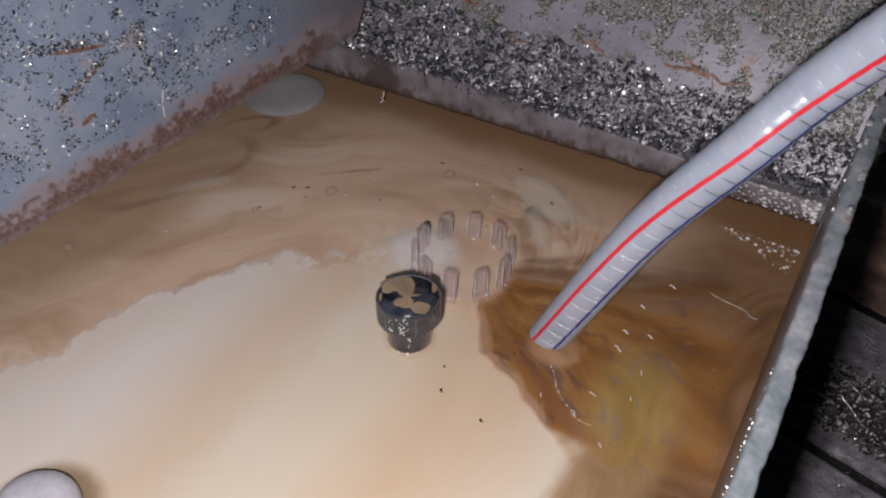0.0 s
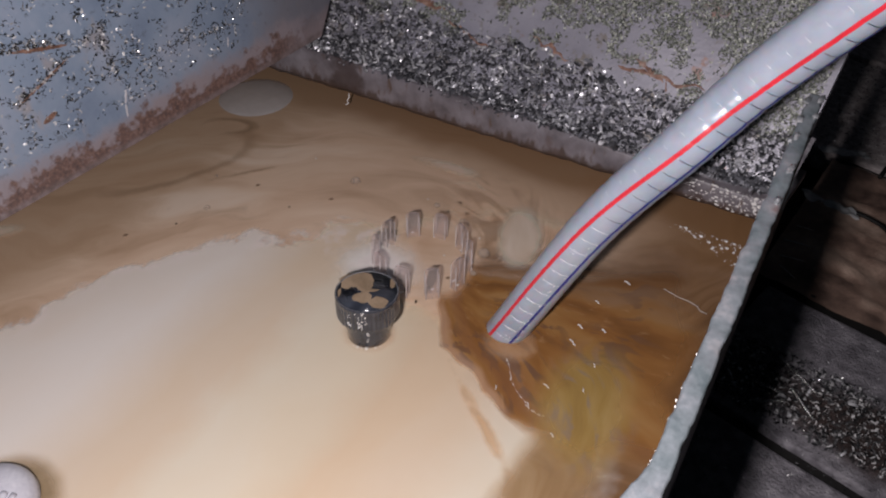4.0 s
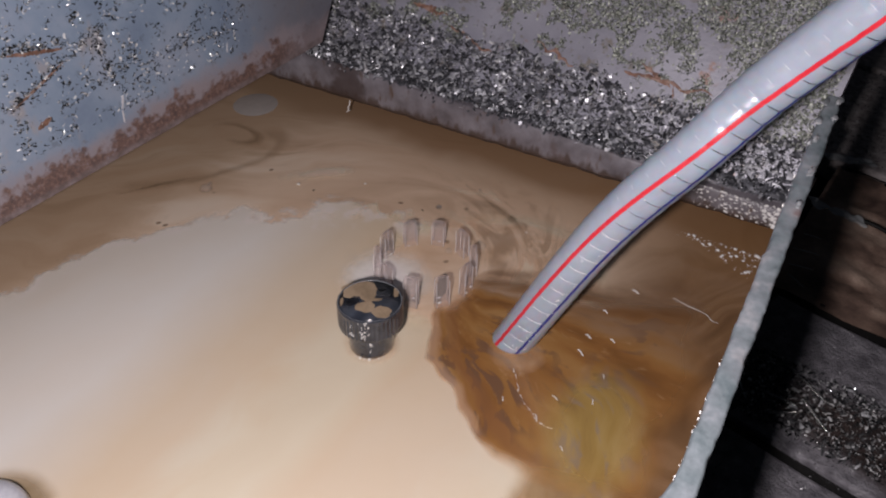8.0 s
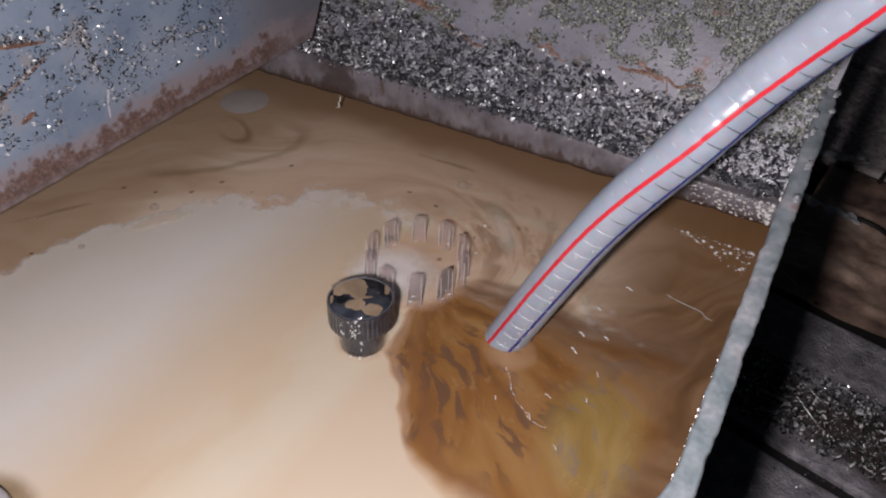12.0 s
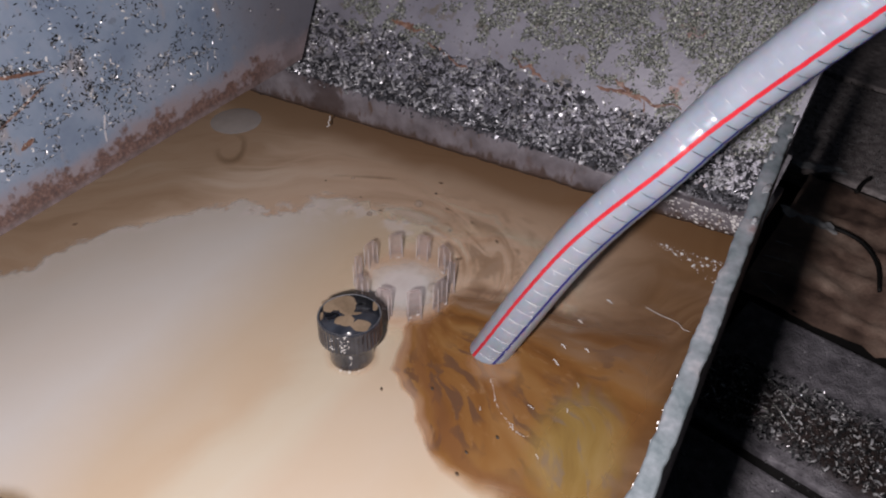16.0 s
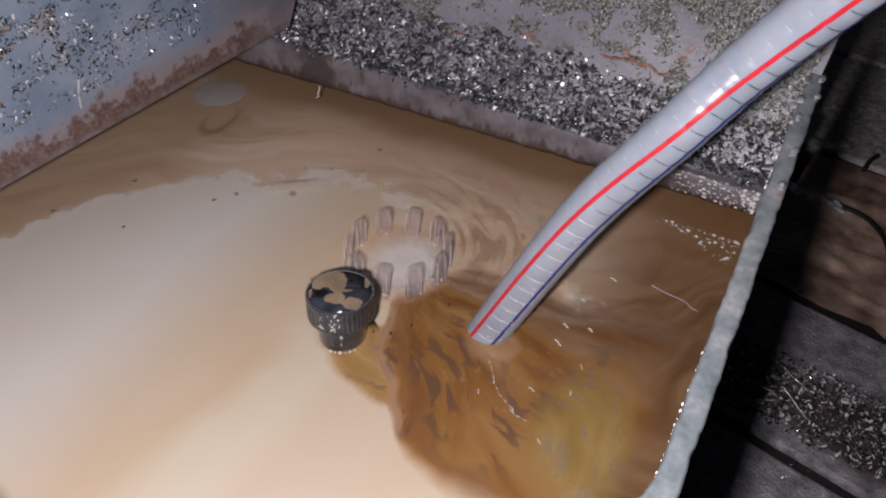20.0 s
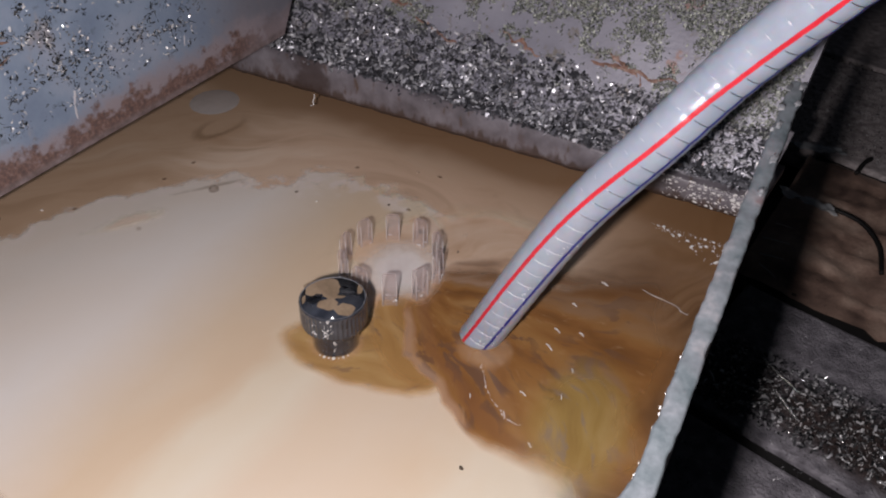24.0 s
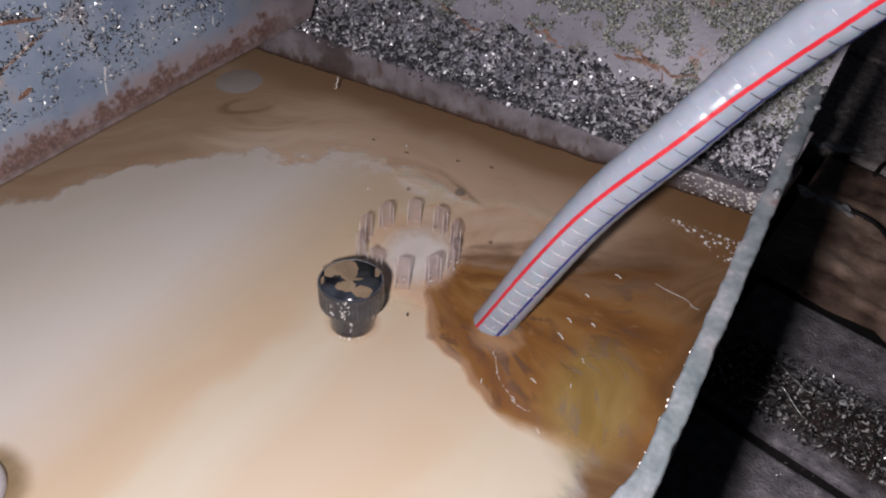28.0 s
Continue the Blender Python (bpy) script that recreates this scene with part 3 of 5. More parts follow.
def sheet(name, nx, ny, fn, material, parent=None):
    """A grid of nx by ny cells whose points come from fn(u, v)."""
    bm = bmesh.new()
    g = [[bm.verts.new(fn(i / nx, j / ny)) for i in range(nx + 1)] for j in range(ny + 1)]
    for j in range(ny):
        for i in range(nx):
            bm.faces.new((g[j][i], g[j][i + 1], g[j + 1][i + 1], g[j + 1][i]))
    return part(name, bm, material, parent)


# ---- tank: liquid and the plates round it ----
# line of the right-hand plate
def plate_mid(y):
    return -0.0126 - 0.125 * (y - 0.2), 0.173 + 0.13 * (y - 0.2)


def lip_y(x):
    return 0.4335 + 0.145 * (x + 0.451)


def lip_z(x):
    return 0.0585 - 0.030 * (x + 0.46) if x < -0.2 else 0.0507 - 0.055 * (x + 0.2)


CHUTE = math.tan(radians(58))


def chute_z(x, y):
    return 0.051 + max(0.0, y - lip_y(x) - 0.012) * CHUTE


def heap_z(x, y):
    """Height of the pile of chips at the foot of the chute."""
    d = y - lip_y(x)
    return lip_z(x) - 0.003 + 0.62 * d + 0.004 * noise.noise((x * 40, y * 40, 0.3))


def prism(outline, thick, axis):
    """A plate from a closed outline of points, thickened along axis."""
    bm = bmesh.new()
    a = [bm.verts.new(p) for p in outline]
    b = [bm.verts.new(Vector(p) + Vector(axis) * thick) for p in outline]
    bm.faces.new(a)
    bm.faces.new(list(reversed(b)))
    for i in range(len(a)):
        j = (i + 1) % len(a)
        bm.faces.new((a[j], a[i], b[i], b[j]))
    bmesh.ops.recalc_face_normals(bm, faces=bm.faces[:])
    return bm


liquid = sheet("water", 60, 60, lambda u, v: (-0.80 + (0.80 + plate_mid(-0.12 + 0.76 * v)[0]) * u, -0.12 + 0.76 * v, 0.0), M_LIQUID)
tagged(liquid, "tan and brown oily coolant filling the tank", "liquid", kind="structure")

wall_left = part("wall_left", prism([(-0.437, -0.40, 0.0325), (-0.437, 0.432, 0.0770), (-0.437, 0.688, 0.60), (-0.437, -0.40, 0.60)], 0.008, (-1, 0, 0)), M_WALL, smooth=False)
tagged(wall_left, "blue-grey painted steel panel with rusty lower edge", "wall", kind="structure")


def rim():
    xs = [-0.56 + (0.56 - 0.048) * i / 100 for i in range(101)]
    bm = bmesh.new()
    rows = []
    for x in xs:
        y, z = lip_y(x), lip_z(x)
        low = 0.0265 + 0.0014 * noise.noise((x * 90, 0, 0)) + 0.0010 * noise.noise((x * 260, 3, 0))
        bulge = 0.0008 * noise.noise((x * 120, 5, 0))
        rows.append([bm.verts.new(p) for p in ((x, y + 0.007, low), (x, y + 0.001, low - 0.0006), (x, y - 0.0006 + bulge, low + 0.004), (x, y + bulge, (z + low) / 2), (x, y, z - 0.0012), (x, y + 0.0012, z), (x, y + 0.06, z - 0.001), (x, y + 0.06, z - 0.008), (x, y + 0.007, z - 0.008))])
    for a, b in zip(rows, rows[1:]):
        for k in range(len(a)):
            j = (k + 1) % len(a)
            bm.faces.new((a[k], b[k], b[j], a[j]))
    bm.faces.new(rows[0])
    bm.faces.new(list(reversed(rows[-1])))
    bmesh.ops.recalc_face_normals(bm, faces=bm.faces[:])
    return part("trim", bm, M_RIM)


tagged(rim(), "grey steel rim with dark sludge along its lower edge", "rim", kind="structure")


def chute():
    def p(x, d, h):
        return (x, lip_y(x) + 0.012 + d, 0.051 + h)
    top = 0.30
    a, b = -0.50, -0.052
    bm = prism([p(a, 0, 0), p(b, 0, 0), p(b, top / CHUTE, top), p(a, top / CHUTE, top)], 0.008, (0, 0.85, -0.53))
    return part("wall_back", bm, M_CHUTE, smooth=False)


tagged(chute(), "sloping grey steel chute plate caked with fine chips", "wall", kind="structure")


def right_plate():
    bm = bmesh.new()
    rows = []
    n = 800
    for i in range(n + 1):
        y = -0.12 + 0.76 * i / n
        x, z = plate_mid(y)
        # the raised part ends in a cut corner before the chute
        z = max(0.045, z - 3.0 * max(0.0, y - 0.370))
        w = 0.0037 - 0.0022 * max(0.0, y - 0.2)
        e1 = 0.0008 * noise.noise((y * 70, 1, 0)) + 0.0006 * noise.noise((y * 190, 2, 0)) + 0.0002 * noise.noise((y * 420, 3, 0))
        flare = min(1.0, max(0.0, (0.156 - y) / 0.020))
        e1 -= 0.0040 * flare * flare * (3 - 2 * flare)
        e2 = 0.0007 * noise.noise((y * 75, 7, 0)) + 0.0006 * noise.noise((y * 180, 8, 0)) + 0.0002 * noise.noise((y * 420, 9, 0))
        t = 0.0010 * noise.noise((y * 80, 4, 0))
        rows.append([bm.verts.new(q) for q in ((x - w, y, -0.14), (x - w, y, z - 0.03), (x - w + e1 * 0.7, y, z - 0.006), (x - w + e1, y, z - 0.0008 + t), (x - w + 0.0010 + e1, y, z + t), (x + w - 0.0010 + e2, y, z + t * 0.5), (x + w + e2, y, z - 0.0008 + t), (x + w, y, z - 0.007), (x + w, y, -0.14))])
    for a, b in zip(rows, rows[1:]):
        for k in range(len(a)):
            j = (k + 1) % len(a)
            bm.faces.new((a[k], b[k], b[j], a[j]))
    bm.faces.new(rows[0])
    bm.faces.new(list(reversed(rows[-1])))
    bmesh.ops.recalc_face_normals(bm, faces=bm.faces[:])
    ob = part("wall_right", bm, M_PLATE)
    ob.data.materials.append(M_PLATE_SIDE)
    # faces turned to +x get a black material of their own
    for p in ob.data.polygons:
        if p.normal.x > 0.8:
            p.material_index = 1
    return ob


tagged(right_plate(), "pale weathered tank wall with a ragged top edge", "wall", kind="structure")



def crust():
    """Pale lumps of crust clinging to the upper end of the plate's edge."""
    rng = random.Random(12)
    bm = bmesh.new()
    for y in (0.290, 0.312, 0.331, 0.3345, 0.347, 0.353, 0.3625, 0.3665):
        x, top = plate_mid(y)
        side = rng.choice((-1, 1)) * rng.uniform(0.0012, 0.0030)
        v = bmesh.ops.create_icosphere(bm, subdivisions=3, radius=1.0)["verts"]
        k, a, b, c = rng.random() * 50, rng.uniform(0.0010, 0.0017), rng.uniform(0.0022, 0.0050), rng.uniform(0.0006, 0.0011)
        for q in v:
            g = 1 + 0.55 * noise.noise(q.co * 1.9 + Vector((k, 0, 0))) + 0.25 * noise.noise(q.co * 5 + Vector((0, k, 0)))
            q.co = Vector((x + side + q.co.x * a * g, y + q.co.y * b * g, top + q.co.z * c * g))
    return part("plate_crust", bm, simple("pale_crust", ((0.3, (0.15, 0.165, 0.18)), (0.7, (0.28, 0.285, 0.30))), 260, 0.4, 0, 0.5, 0.0006))


tagged(crust(), "pale knobbly crust on the plate's upper edge", "crust", kind="stuff")

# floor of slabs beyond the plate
ground = part("ground", box(3.0, 3.0, 0.02, at=(0.4, 0.6, -0.150)), M_BLACK, smooth=False)
tagged(ground, "black ground under the slabs", "ground", kind="structure")
floor = tagged(new("floor"), "dark grey stone slabs with black gaps between", "floor", kind="structure")


def slab(y0, y1, material, seed, top=-0.09, skew=-0.10):
    bm = box(1.00 if y0 > 0.7 else 0.90, y1 - y0, 0.03, 0.003)
    bmesh.ops.subdivide_edges(bm, edges=[e for e in bm.edges if e.calc_length() > 0.3], cuts=24)
    for v in bm.verts:
        v.co.y += 0.0018 * noise.noise((v.co.x * 30, seed, v.co.y * 9))
    ob = part("slab", bm, material, floor, smooth=False)
    ob.matrix_basis = pose(0.345 if y0 > 0.7 else 0.395, (y0 + y1) / 2 - 0.395 * 0.10, top - 0.015, 0, 0, math.degrees(math.atan(skew)))


for y0, y1, mt, sd in ((0.02, 0.205, M_SLAB, 1), (0.220, 0.404, M_SLAB, 2), (0.417, 0.565, M_SLAB, 3), (0.822, 1.05, M_SLAB_FAR, 5), (1.065, 1.40, M_SLAB_FAR, 6)):
    slab(y0, y1, mt, sd)

crumple = sheet("brown_sheet", 90, 40, lambda u, v: (-0.06 + 0.90 * u, 0.584 + 0.231 * v - 0.09 * u + 0.003 * noise.noise((u * 30, v * 8, 2)), -0.094 + 0.006 * noise.noise((u * 16, v * 9, 5)) + 0.004 * noise.noise((u * 45, v * 24, 1)) + 0.0025 * abs(noise.noise((u * 90, v * 40, 3)))), M_SLAB_BROWN)
tagged(crumple, "crumpled brown oily sheet lying between the slabs", "sheet")
# black filler strips added to make the gaps between slabs dark
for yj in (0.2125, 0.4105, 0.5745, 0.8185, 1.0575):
    ob = part("gap_filler", box(0.90, 0.026, 0.02, 0), M_BLACK, floor, "black filler strip added to darken the gap between slabs", smooth=False)
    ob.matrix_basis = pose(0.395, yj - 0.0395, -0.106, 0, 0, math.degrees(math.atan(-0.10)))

# closing walls out of view
far = part("wall_far", box(2.4, 0.02, 1.2, at=(0.35, 1.55, 0.3)), M_SLAB, smooth=False)
tagged(far, "dark grey wall closing the far side", "wall", kind="structure")


# ---- hose ----
HOSE = [(-0.1900, 0.2970, -0.085), (-0.1735, 0.3025, -0.043), (-0.1556, 0.3084, -0.0001), (-0.1143, 0.3228, 0.1019), (-0.0793, 0.3373, 0.1641), (-0.0588, 0.3520, 0.1997), (-0.0315, 0.3565, 0.2405), (-0.003, 0.358, 0.280), (0.030, 0.354, 0.325)]
HOSE_R, COIL = 0.0131, 0.0103
RED_AT = ((0, 130), (0.25, 136), (0.31, 140), (0.41, 154), (0.51, 167), (0.63, 179), (0.73, 184), (1, 186))
BLUE_AT = ((0, 190), (0.25, 198), (0.33, 209), (0.40, 216), (0.50, 219), (0.60, 225), (0.67, 231), (1, 238))


def along(table, f):
    """The value at f of a table of pairs, straight between them."""
    for (a, u), (b, v) in zip(table, table[1:]):
        if f <= b:
            return u + (v - u) * (f - a) / (b - a)
    return table[-1][1]


def hose_frames(n):
    """Points of the hose's centre line with two axes across it and the length run so far."""
    line = spline(HOSE, n)
    out, side, run = [], None, 0.0
    for i, p in enumerate(line):
        d = (line[min(i + 1, n)] - line[max(i - 1, 0)]).normalized()
        side = (Vector((0, 0, 1)).cross(d) if side is None else side - d * side.dot(d)).normalized()
        run += (p - line[i - 1]).length if i else 0
        out.append((p, side.copy(), d.cross(side), run))
    return out


def swell(a, run):
    """Radius of the hose wall: drawn in where the coil runs, swelling between its turns."""
    return HOSE_R - 0.00026 * (0.5 + 0.5 * math.cos(a - 2 * math.pi * run / COIL)) ** 3


def hose_strip(frames, at, wide, lift):
    """A painted stripe that follows the hose wall at the angle that at gives."""
    bm = bmesh.new()
    rows = []
    for i, (p, side, up, run) in enumerate(frames):
        mid, row = along(at, i / (len(frames) - 1)), []
        for k in range(5):
            a = radians(mid + wide * (k / 4 - 0.5))
            row.append(bm.verts.new(p + (swell(a, run) + lift) * (math.cos(a) * side + math.sin(a) * up)))
        rows.append(row)
    for a, b in zip(rows, rows[1:]):
        for k in range(4):
            bm.faces.new((a[k], a[k + 1], b[k + 1], b[k]))
    return bm


def hose():
    frames = hose_frames(420)
    root = new("hose")
    tagged(root, "milky white reinforced plastic hose dipping into the coolant", "hose")
    bm = bmesh.new()
    n = 56
    rings = []
    for p, side, up, run in frames:
        rings.append([bm.verts.new(p + swell(a, run) * (math.cos(a) * side + math.sin(a) * up)) for a in (2 * math.pi * k / n for k in range(n))])
    for a, b in zip(rings, rings[1:]):
        for k in range(n):
            bm.faces.new((a[k], a[(k + 1) % n], b[(k + 1) % n], b[k]))
    bm.faces.new(rings[-1])
    bm.faces.new(list(reversed(rings[0])))
    part("tube", bm, M_HOSE, root)
    part("red_stripe", hose_strip(frames, RED_AT, 10.5, 0.00010), M_RED, root, "bright red stripe")
    part("blue_stripe", hose_strip(frames, BLUE_AT, 8.5, 0.00010), M_BLUE, root, "dark blue stripe")
    # helical wire, close under the wall on the side of the stripes
    fine = hose_frames(5200)

    def coil(first, last, low, high, fade):
        pts = []
        for i in range(int(first * len(fine)), int(last * len(fine))):
            p, side, up, run = fine[i]
            f = i / (len(fine) - 1)
            a = 2 * math.pi * run / COIL
            off = math.degrees(a) % 360
            inside = min(off - low(f), high(f) - off)
            pts.append(p + (HOSE_R - 0.00062 + 0.00034 * min(1.0, max(0.0, inside / fade))) * (math.cos(a) * side + math.sin(a) * up))
        return pts
    red, blue = (lambda f: along(RED_AT, f)), (lambda f: along(BLUE_AT, f))
    # the wire's glints are painted in with pale copies of the coil
    part("coil_wire", sweep(coil(0.0, 0.42, lambda f: red(f) + 5, lambda f: blue(f) + 4, 8), 0.00024, 5), M_WIRE_LIT, root, "pale copy of the wire coil, painted as lit")
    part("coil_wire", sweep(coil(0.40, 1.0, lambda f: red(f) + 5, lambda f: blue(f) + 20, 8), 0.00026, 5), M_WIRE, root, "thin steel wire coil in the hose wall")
    part("coil_wire", sweep(coil(0.40, 1.0, lambda f: red(f) - 58, lambda f: red(f) - 3, 30), 0.00016, 5), M_WIRE_LIT, root, "pale painted glint of the coil through the hose wall")
    # white beads painted as wet glints above the liquid, most by the blue stripe
    rng = random.Random(33)
    for _ in range(34):
        f = 0.262 + 0.11 * rng.random() ** 1.3
        p, side, up, run = fine[int(f * (len(fine) - 1))]
        a = radians(blue(f) + (rng.gauss(-9, 9) if rng.random() < 0.7 else rng.uniform(-55, 30)))
        bm = bmesh.new()
        r = rng.uniform(0.00018, 0.00048)
        bmesh.ops.create_icosphere(bm, subdivisions=1, radius=r, matrix=Matrix.Translation(p + (swell(a, run) + 0.3 * r) * (math.cos(a) * side + math.sin(a) * up)))
        part("glint_bead", bm, M_GLINT, root)
    return root


hose()

# ---- knob on its stem ----
AWAY = Matrix.Rotation(radians(-3.7), 4, Vector((0.78, 0.62, 0)))
KNOB_AT, CROWN_AT = Vector((-0.2265, 0.2500, 0.0)), Vector((-0.2402, 0.3232, 0.0))


def blob(cx, cy, r, seed, n=28, sx=1.0, sy=1.0, thick=0.0008):
    bm = bmesh.new()
    ring = []
    for k in range(n):
        a = 2 * math.pi * k / n
        q = r * (1 + 0.28 * noise.noise((math.cos(a) * 1.3 + seed, math.sin(a) * 1.3, seed)))
        ring.append((cx + sx * q * math.cos(a), cy + sy * q * math.sin(a)))
    top = [bm.verts.new((x, y, thick)) for x, y in ring]
    low = [bm.verts.new((cx + (x - cx) * 1.04, cy + (y - cy) * 1.04, 0)) for x, y in ring]
    bm.faces.new(top)
    for k in range(n):
        bm.faces.new((low[k], low[(k + 1) % n], top[(k + 1) % n], top[k]))
    return bm


def knob():
    root = new("adjusting_knob")
    tagged(root, "black knurled plastic knob standing out of the coolant", "knob")
    part("body", lathe([(0.0150, 0.0168), (0.0186, 0.0172), (0.0197, 0.0180), (0.0200, 0.0192), (0.0200, 0.0318), (0.0200, 0.0338), (0.0197, 0.0347), (0.0193, 0.0347), (0.0191, 0.0338), (0.0190, 0.0322)], 88, (2, 4, 0.0004)), M_KNOB, root, smooth=False)
    part("stem", lathe([(0.0142, -0.02), (0.0142, 0.006), (0.0147, 0.008), (0.0147, 0.014), (0.0160, 0.0175)], 40), M_KNOB, root)
    face = part("face", lathe([(0.0189, 0), (0.0191, 0.0020)], 40), M_KNOB, root, "black recessed face of the knob")
    face.matrix_basis = pose(0, 0, 0.0322)
    for i, (x, y, r, sx, sy) in enumerate(((-0.0060, 0.0112, 0.0080, 1.35, 0.80), (-0.0016, 0.0058, 0.0054, 1.0, 1.2), (-0.0126, 0.0080, 0.0048, 0.9, 1.1), (-0.0024, -0.0056, 0.0050, 1.15, 0.95), (0.0078, -0.0102, 0.0052, 1.05, 1.0), (0.0156, 0.0074, 0.0022, 0.7, 2.0), (0.0030, 0.0008, 0.0020, 1.9, 0.6), (-0.0168, -0.0010, 0.0016, 0.6, 2.4))):
        ob = part("coolant_pool", blob(x, y, r, i * 3.7, sx=sx, sy=sy, thick=0.0001), M_POOL, root, "tan coolant pooled on the knob's face", False)
        ob.matrix_basis = pose(0, 0, 0.0342 + 0.00006 * i)
    # greyish patches painted as reflections on the glossy black face
    for i, (x, y, r, sx, sy) in enumerate(((-0.0105, -0.0010, 0.0030, 1.5, 1.2), (0.0080, 0.0052, 0.0022, 2.2, 0.6), (0.0068, 0.0100, 0.0016, 1.6, 0.8))):
        ob = part("grey_sheen", blob(x, y, r, i * 2.3 + 9, sx=sx, sy=sy, thick=0.0001), M_SHEEN, root, "greyish patch painted as a reflection on the black face", False)
        ob.matrix_basis = pose(0, 0, 0.0341)
    # white beads painted as the glints of wet drips on the front
    wet = random.Random(12)
    bm = bmesh.new()
    for ang, r, z0, z1, n in ((-122, 0.0200, 0.021, 0.032, 10), (-103, 0.0200, 0.020, 0.033, 13), (-96, 0.0200, 0.019, 0.034, 14), (-88, 0.0200, 0.024, 0.031, 6), (-90, 0.0150, 0.006, 0.014, 9)):
        for k in range(n):
            a = radians(ang + wet.gauss(0, 2.0))
            bmesh.ops.create_icosphere(bm, subdivisions=2, radius=wet.uniform(0.00016, 0.00042), matrix=Matrix.Translation((r * math.cos(a), r * math.sin(a), wet.uniform(z0, z1))) @ Matrix.Diagonal((1, 1, wet.uniform(1.0, 2.2), 1)))
    part("glint_bead", bm, M_GLINT, root, "white beads painted as glints of wet drips down the knob")
    # pale ring painted as the highlight on the knob's rim
    ring = [(0.0192 * math.cos(2 * math.pi * k / 60), 0.0192 * math.sin(2 * math.pi * k / 60), 0.0344) for k in range(61)]
    part("rim_highlight", sweep(ring, 0.00035, 6), M_SHEEN, root, "pale line round the face, painted as its rim highlight")
    root.matrix_basis = Matrix.Translation(KNOB_AT) @ AWAY @ pose(0, 0, 0, 0, 0, 38.5) @ Matrix.Scale(1.03, 4)


knob()


# ---- clear toothed inlet cup ----
def crown():
    root = new("inlet_cup")
    tagged(root, "clear plastic skimmer cup with ten upright teeth, turning slowly", "skimmer cup")
    ringb = lathe([(0.0312, -0.030), (0.0362, -0.030), (0.0362, -0.004), (0.0358, -0.002), (0.0318, -0.002), (0.0312, -0.004)], 54)
    part("rim", ringb, M_CLEAR, root)
    for k in range(10):
        bm = box(0.0054, 0.0100, 0.028, 0)
        for v in bm.verts:
            if v.co.z > 0:
                v.co.x *= 0.86
                v.co.y *= 0.94
        bmesh.ops.bevel(bm, geom=[e for e in bm.edges if all(v.co.z > 0 for v in e.verts)], offset=0.0018, segments=2, affect="EDGES")
        bmesh.ops.bevel(bm, geom=[e for e in bm.edges if abs((e.verts[0].co - e.verts[1].co).z) > 0.01], offset=0.0006, segments=1, affect="EDGES")
        ob = part("tooth", bm, M_CLEAR, root, smooth=False)
        ob.matrix_basis = pose(0, 0, 0, 0, 0, 36 * k) @ pose(0.0338, 0, 0.0095)
        # pale rods added along the corners as painted edge highlights
        bm = bmesh.new()
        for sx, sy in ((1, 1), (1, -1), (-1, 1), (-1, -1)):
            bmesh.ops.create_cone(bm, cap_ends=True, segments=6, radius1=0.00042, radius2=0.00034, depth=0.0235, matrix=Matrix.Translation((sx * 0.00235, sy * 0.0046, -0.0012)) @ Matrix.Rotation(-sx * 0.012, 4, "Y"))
        part("edge", bm, M_EDGE_GLINT, ob, "pale rods painted as the tooth's edge highlights")
        # white beads painted as glints where the tooth meets the liquid
        bm = bmesh.new()
        wet = random.Random(k)
        for _ in range(5):
            sx, sy = wet.choice((-1, 1)), wet.uniform(-1, 1)
            bmesh.ops.create_icosphere(bm, subdivisions=2, radius=wet.uniform(0.0002, 0.0006), matrix=Matrix.Translation((sx * 0.0027, sy * 0.0046, wet.uniform(-0.0082, -0.006))) @ Matrix.Diagonal((1, wet.uniform(1.2, 3.0), 0.6, 1)))
        part("glint_bead", bm, M_GLINT, ob, "white beads painted as glints at the waterline")
        bm = box(0.028, 0.0014, 0.0012, 0.0003)
        sp = part("spoke", bm, M_CLEAR, root, smooth=False)
        sp.matrix_basis = pose(0, 0, 0, 0, 0, 36 * k) @ pose(0.016, 0, -0.0015)
    return root


cup = crown()


# ---- white threaded fitting ----
def fitting():
    root = new("pipe_fitting")
    tagged(root, "white plastic pipe fitting with a ribbed rounded top", "pipe fitting")
    prof = [(0.024, -0.03), (0.024, 0.010)]
    for k in range(4):
        z = 0.012 + 0.005 * k
        prof += [(0.0236, z), (0.0258, z + 0.0012), (0.0258, z + 0.0024), (0.0236, z + 0.0036)]
    part("collar", lathe(prof + [(0.022, 0.034)], 56), M_WHITE, root)
    part("cap", lathe([(0.022, 0.030), (0.0235, 0.036), (0.0225, 0.041), (0.0195, 0.0455), (0.014, 0.048), (0.006, 0.049)], 56), M_WHITE, root)
    for k in range(3):
        r = 0.0065 + 0.0042 * k
        pts = [(-r * math.cos(a), r * math.sin(a), 0.0492 - 0.0062 * (r / 0.020) ** 3) for a in (radians(-78 + 156 * i / 16) for i in range(17))]
        part("rib", sweep(pts, 0.0019, 8), M_WHITE, root)
    root.matrix_basis = pose(-0.2985, 0.0305, -0.032, 0, 0, 140)


fitting()


# ---- floating films ----
def raft(name, a, c, material, z, label, n=40):
    """A floating sheet a little larger than its film of half-axes a, c."""
    reach = 1.15
    bm = bmesh.new()
    rim_v = [bm.verts.new((reach * a * math.cos(2 * math.pi * k / n), reach * c * math.sin(2 * math.pi * k / n), 0)) for k in range(n)]
    bm.faces.new(rim_v)
    ob = part(name, bm, material)
    tagged(ob, label, "liquid film", kind="stuff")
    ob.location.z = z
    return ob


